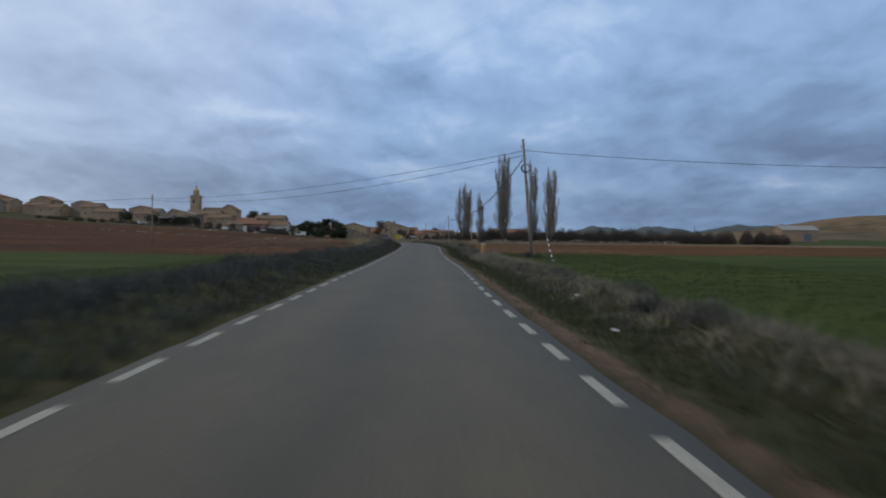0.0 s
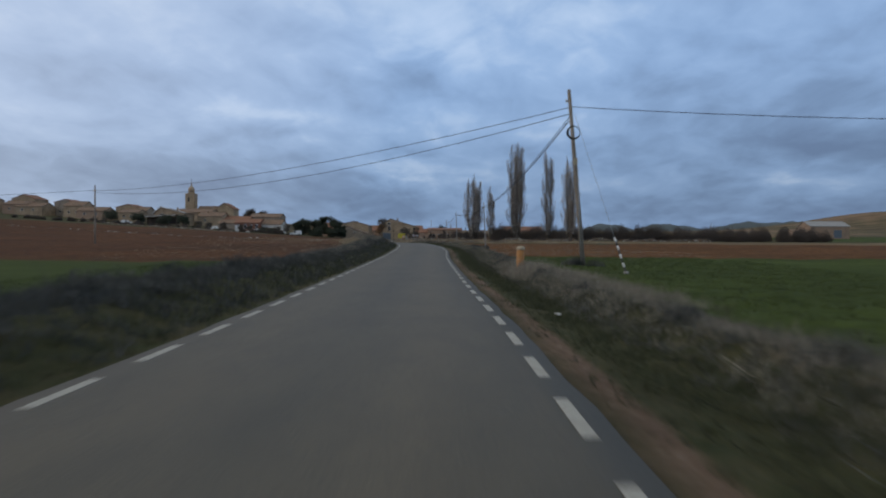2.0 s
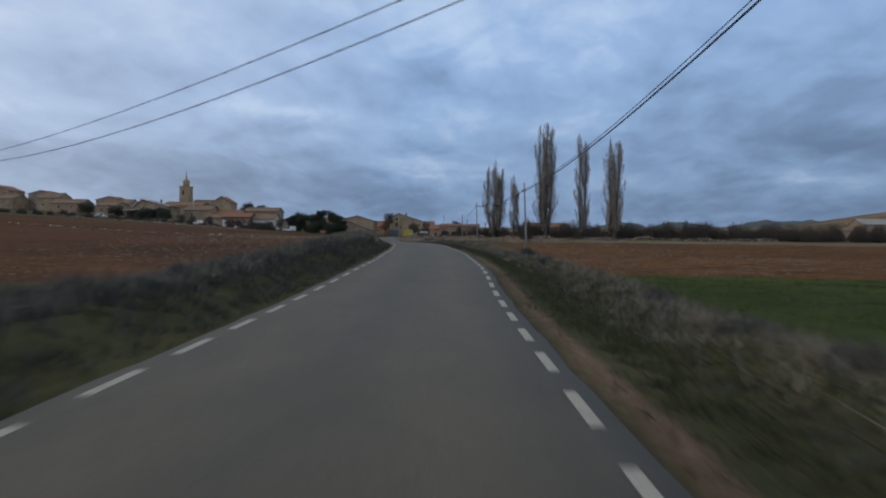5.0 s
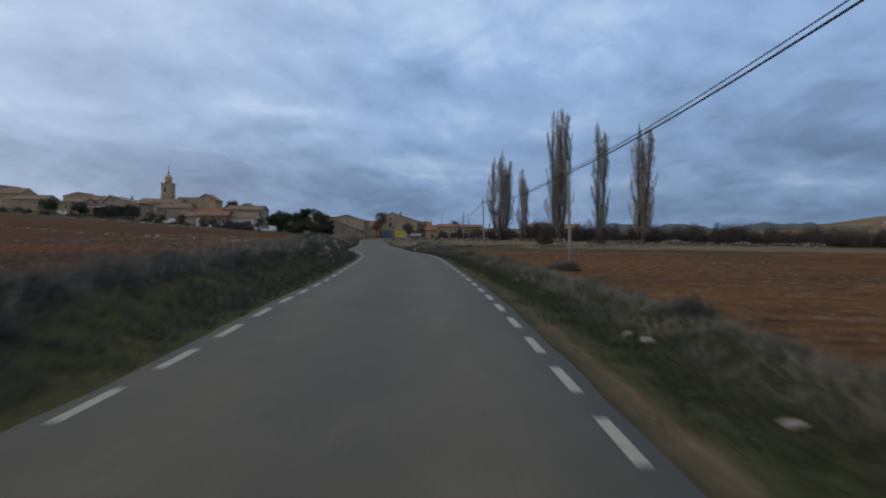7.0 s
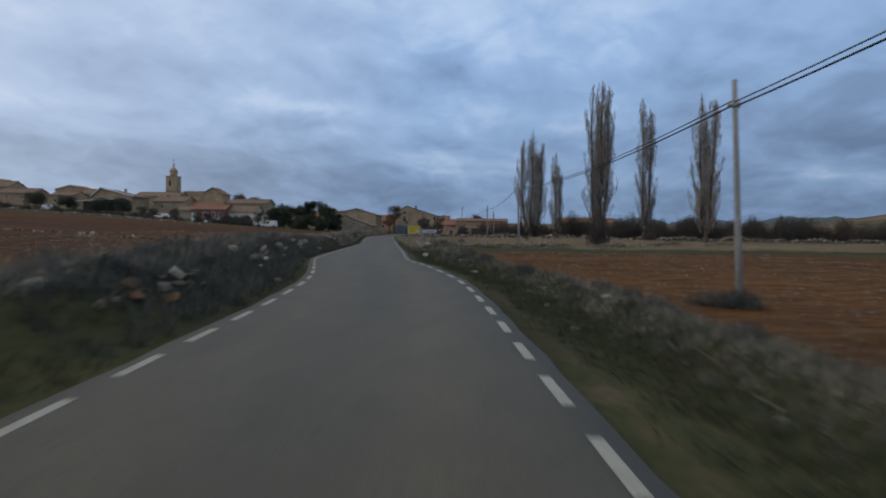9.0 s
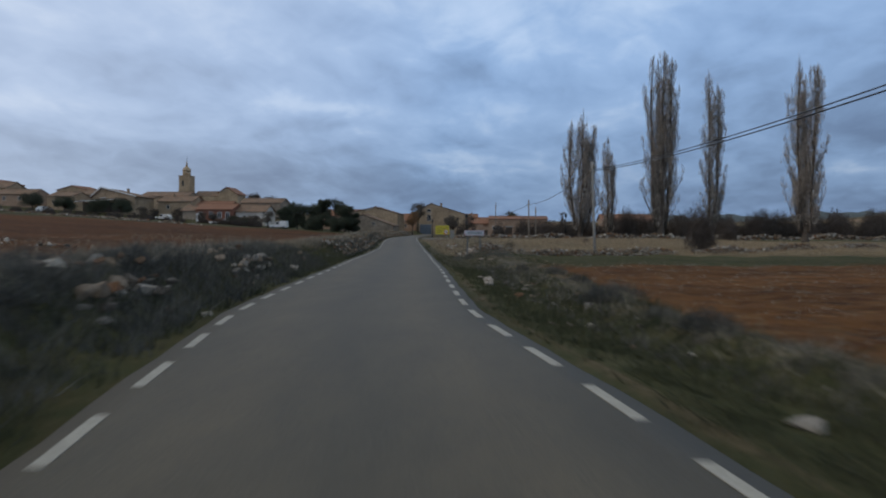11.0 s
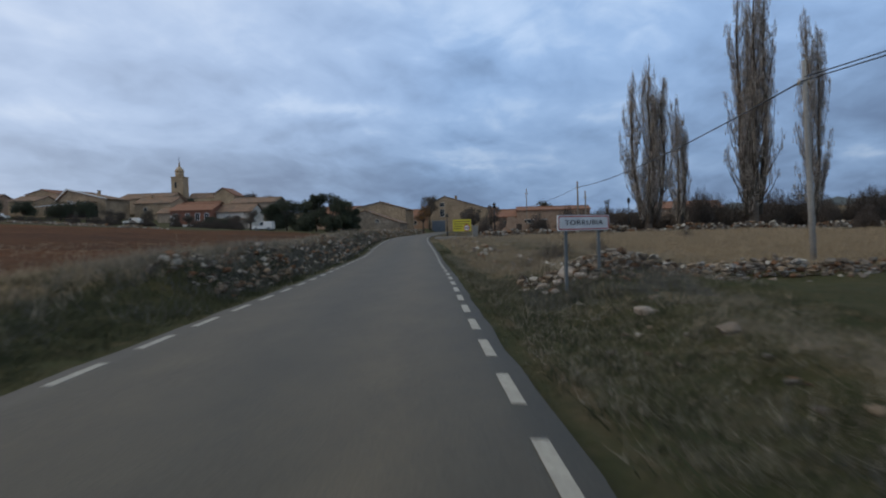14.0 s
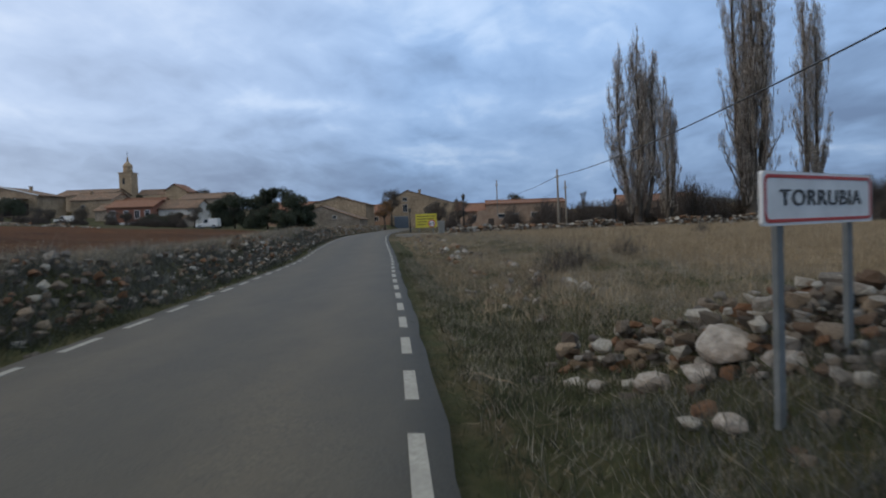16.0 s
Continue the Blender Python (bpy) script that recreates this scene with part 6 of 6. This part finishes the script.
# ---- walls of field stones ----
rubble_wall("stone_wall", along_road(-3.75, 158.5, 292), 0.32, 1.5, "long dry-stone wall of tumbled rubble on the overgrown bank", lambda x, y: y < 170, 0.34, size=(0.08, 0.25), seed=2, slump=0.1, lift=-0.02)
rubble_wall("stone_wall", along_road(-4.0, 106, 149), 0.3, 1.1, "fallen field stones on the bank", lambda x, y: True, 0.5, size=(0.14, 0.36), seed=3, missing=lambda x, y: math.sin(y * 0.7) < -0.1, slump=0.4)
rubble_wall("stone_wall", [(-8.1, 161.9), (-7.3, 160.7), (-6.6, 159.6), (-5.6, 160.2), (-3.5, 161.8), (0, 162.6), (4, 164.2), (12.7, 171), (26, 180)], 0.46, 1.0,
            "tumbled dry-stone wall of pale field stones by the sign", lambda x, y: x < -4.0, 0.11, size=(0.06, 0.22), seed=4, missing=lambda x, y: 5.5 < x < 7.5)
rubble_wall("stone_wall", [(-12.0, 212), (-9, 216), (-4, 220), (5, 222), (40, 226), (75, 231)], 0.85, 0.8, "grey dry-stone wall between the meadow and the poplars",
            lambda x, y: False, 0.34, seed=5, size=(0.25, 0.5))
rubble_wall("stone_wall", [(-20, 150), (-50, 170), (-95, 200), (-140, 215)], 0.26, 0.9, "low line of pale stones across the red field", lambda x, y: False, 1.1, seed=6, size=(0.2, 0.5), missing=lambda x, y: math.sin(x * 0.9) < -0.3)
rubble_wall("stone_wall", [(-70, 262), (-95, 270), (-140, 280)], 0.5, 0.8, "low stone wall below the village", lambda x, y: False, 0.6, seed=7, size=(0.3, 0.6))

rubble_wall("stone_wall", along_road(5.0, 166, 214), 0.24, 1.0, "low line of tumbled stones beside the road into the village", lambda x, y: y < 190, 0.42, seed=8, size=(0.14, 0.34),
            missing=lambda x, y: math.sin(y * 0.9) < -0.35)

# loose stones on the right verge
rnd = random.Random(21)
for k in range(170):
    yy = rnd.uniform(98, 157)
    if yy < 126 and rnd.random() < 0.7:
        continue
    u = 4.3 + 0.012 * (yy - 126) + rnd.gauss(0, 0.5)
    a = min(rnd.uniform(0.06, 0.2) * (1.6 if rnd.random() < 0.12 else 1), 0.28)
    xx = float(ROAD_X(np.array(yy))) + u
    ob = new("field_stone", STONES[k % 10])
    ob.matrix_world = Matrix.LocRotScale((xx, yy, land_at(xx, yy) + a * 0.12), Euler((rnd.uniform(-0.3, 0.3), 0, rnd.uniform(0, 6))), (a, a * 0.8, a * 0.6))
    tagged(ob, "pale angular field stone lying in the verge grass", "stone", "loose stones on the verge")


rnd = random.Random(63)
for k in range(110):
    yy = rnd.uniform(156, 190)
    u = 4.4 + rnd.gauss(0, 0.6) + 0.012 * (yy - 156)
    a = rnd.uniform(0.05, 0.16)
    xx = float(ROAD_X(np.array(yy))) + max(u, 3.0)
    ob = new("field_stone", STONES[k % 10])
    ob.matrix_world = Matrix.LocRotScale((xx, yy, land_at(xx, yy) + a * 0.2), Euler((rnd.uniform(-0.3, 0.3), 0, rnd.uniform(0, 6))), (a, a * 0.8, a * 0.65))
    tagged(ob, "small angular field stone lying in dry grass", "stone", "loose stones on the verge")


def boulder(x, y, size, seed, label):
    r = random.Random(seed)
    bm = bmesh.new()
    for _ in range(30):
        v = Vector((r.gauss(0, 1), r.gauss(0, 1), r.gauss(0, 1))).normalized()
        bm.verts.new(Vector((v.x, v.y, max(-0.6, min(0.75, v.z)))) * 0.52 * r.uniform(0.82, 1.05))
    out = bmesh.ops.convex_hull(bm, input=bm.verts[:])
    bmesh.ops.delete(bm, geom=list({g for g in out["geom_interior"] if isinstance(g, bmesh.types.BMVert)}), context="VERTS")
    bmesh.ops.bevel(bm, geom=bm.edges[:], offset=0.025, segments=2, affect="EDGES", profile=0.6)
    bmesh.ops.subdivide_edges(bm, edges=bm.edges[:], cuts=1, use_grid_fill=True)
    for v in bm.verts:
        v.co += v.co.normalized() * noise.noise(v.co * 9 + Vector((seed, 0, 0))) * 0.03
    me = bpy.data.meshes.new("boulder")
    bm.to_mesh(me)
    bm.free()
    me.shade_smooth()
    me.materials.append(BOULDER)
    ob = new("boulder", me)
    ob.matrix_world = Matrix.LocRotScale((x, y, land_at(x, y) + size[2] * 0.32), Euler((0, 0, seed)), size)
    tagged(ob, label, "boulder", "boulders by the sign")


boulder(-7.42, 159.8, (0.58, 0.46, 0.42), 1.0, "large pale boulder lying against the tumbled wall")
boulder(-7.65, 159.75, (0.32, 0.28, 0.2), 2.2, "pale stone lying in front of the boulder")
boulder(-7.2, 159.3, (0.36, 0.3, 0.18), 3.1, "pale stone lying in front of the boulder")
boulder(-7.95, 159.9, (0.34, 0.26, 0.2), 6.3, "grey stone lying beside the boulder")
boulder(-8.35, 160.3, (0.2, 0.17, 0.13), 7.3, "small pale stone in the grass")
boulder(-7.75, 158.75, (0.30, 0.22, 0.14), 8.1, "low pale stone in the grass before the posts")
boulder(-8.0, 161.3, (0.28, 0.25, 0.2), 4.4, "pale stone at the end of the tumbled wall")
boulder(-6.6, 155.2, (0.4, 0.34, 0.2), 5.2, "flat pale stone lying in the grass")


boulder(1.6, 84.0, (0.26, 0.2, 0.1), 15.2, "flat white stone lying in the verge grass")
boulder(1.42, 88.3, (0.28, 0.24, 0.18), 16.1, "grey stone lying in the verge weeds")
boulder(1.25, 88.9, (0.24, 0.2, 0.16), 17.4, "grey stone lying in the verge weeds")
boulder(1.7, 80.4, (0.3, 0.22, 0.12), 18.3, "flat pale stone lying in the verge grass")
boulder(-5.8, 138.9, (0.37, 0.33, 0.31), 9.2, "large rounded pale stone on the roadside verge")
boulder(-5.75, 137.9, (0.32, 0.28, 0.2), 10.4, "pale stone lying on the roadside verge")
boulder(-5.1, 139.3, (0.28, 0.18, 0.1), 11.1, "flat white stone at the edge of the ploughed field")
boulder(-4.6, 137.9, (0.3, 0.19, 0.1), 12.6, "flat white stone at the edge of the ploughed field")
boulder(-6.1, 141.0, (0.28, 0.22, 0.16), 13.3, "pale stone lying on the roadside verge")
boulder(-12.5, 141.3, (0.46, 0.38, 0.3), 14.7, "pale stone in the grass of the roadside bank")

# the slumped heap round the posts of the sign
heap = thing("stone_heap", -6.4, 159.7, 0, 0, "heap of grey, rust and chalky field stones round the sign posts", "stone heap")
heap.matrix_world = Matrix.Translation((-6.4, 159.7, 0))
rnd = random.Random(77)
for k in range(300):
    along, off = rnd.uniform(-1.15, 1.6), rnd.gauss(0.12, 0.55)
    px, py = -6.4 + 0.80 * along + 0.6 * off, 159.85 + 0.60 * along - 0.8 * off
    pile = max(0.0, 0.14 * (1 - (off / 0.7) ** 2)) * (1 if along > -0.9 else 0.4)
    a = rnd.uniform(0.05, 0.13) * (1.5 if rnd.random() < 0.12 else 1)
    ob = new("stone", STONES[k % len(STONES)])
    ob.parent = heap
    ob.matrix_local = Matrix.LocRotScale((px + 6.4, py - 159.7, land_at(px, py) + pile * rnd.random() ** 0.5 + a * 0.15),
                                         Euler((rnd.uniform(-0.5, 0.5), rnd.uniform(-0.3, 0.3), rnd.uniform(0, 6.2))), (a * 1.2, a, a * rnd.uniform(0.7, 1.0)))


# a fallen stick on the verge
def stick():
    pts = [(-9.42, 160.8), (-9.32, 160.7), (-9.2, 160.52), (-9.08, 160.42), (-9.0, 160.28)]
    z0 = land_at(*pts[0])
    me = bpy.data.meshes.new("fallen_stick")
    bm = tubed([(a - pts[0][0], b - pts[0][1], land_at(a, b) - z0 + 0.03 + 0.015 * (k % 2)) for k, (a, b) in enumerate(pts)], [0.006, 0.009, 0.009, 0.008, 0.005], 6)
    bm.to_mesh(me)
    bm.free()
    me.materials.append(STRAW)
    ob = new("fallen_stick", me)
    ob.location = (*pts[0], z0)
    tagged(ob, "pale fallen stick lying in the verge grass", "stick")


stick()

# pale litter in the verge
rnd = random.Random(4)
for u, yy in ((3.6, 12.5), (4.4, 19.0), (3.4, 36.0)):
    xx = float(ROAD_X(np.array(yy))) + u
    me = bpy.data.meshes.new("crumpled_paper")
    bm = bmesh.new()
    bmesh.ops.create_icosphere(bm, subdivisions=2, radius=0.055)
    for v in bm.verts:
        v.co = Vector((v.co.x * 1.4, v.co.y, v.co.z * 0.5)) * (1 + 0.5 * noise.noise(v.co * 12))
    bm.to_mesh(me)
    bm.free()
    me.materials.append(WHITE_PAINT)
    ob = new("crumpled_paper", me)
    ob.location = (xx, yy, land_at(xx, yy) + 0.05)
    tagged(ob, "crumpled white paper lying in the verge grass", "litter")

# ---- pavement at the edge of the village ----
pv = bmesh.new()
prism(pv, [(-18.0, -0.3), (-5.0, -0.3), (-5.0, 0.0), (-18.0, 0.0)], 0, 3.2)
me = bpy.data.meshes.new("pavement")
pv.to_mesh(me)
pv.free()
me.materials.append(PAVING)
ob = new("pavement", me)
ob.location = (0, 223.2, 1.47)
tagged(ob, "pale concrete pavement with a kerb at the village edge", "pavement", kind="structure")

# ---- broken edge lines of the road ----
for side in (-1, 1):
    k = 0
    yy = -30.0 + (0.6 if side < 0 else 0.0)
    while yy < 236:
        u = side * 2.06
        ys_ = np.linspace(yy, yy + 1.12, 4)
        verts, quads, across = strip([u - 0.055, u + 0.055], ys_, 0.036)
        mid = np.array([float(ROAD_X(np.array(yy + 0.5))) + u, yy + 0.5, float(ROAD_Z(np.array(yy + 0.5)))])
        me = bpy.data.meshes.new("line_dash")
        low = verts.copy()
        low[:, 2] -= 0.03
        n = len(verts)
        rim = [0, 2, 4, 6, 7, 5, 3, 1]
        faces = quads.tolist() + [[rim[i], rim[i] + n, rim[(i + 1) % 8] + n, rim[(i + 1) % 8]] for i in range(8)]
        me.from_pydata((np.vstack([verts, low]) - mid).tolist(), [], faces)
        me.materials.append(LINE)
        ob = new("line_dash", me)
        ob.parent = road
        ob.location = mid
        yy += 2.04
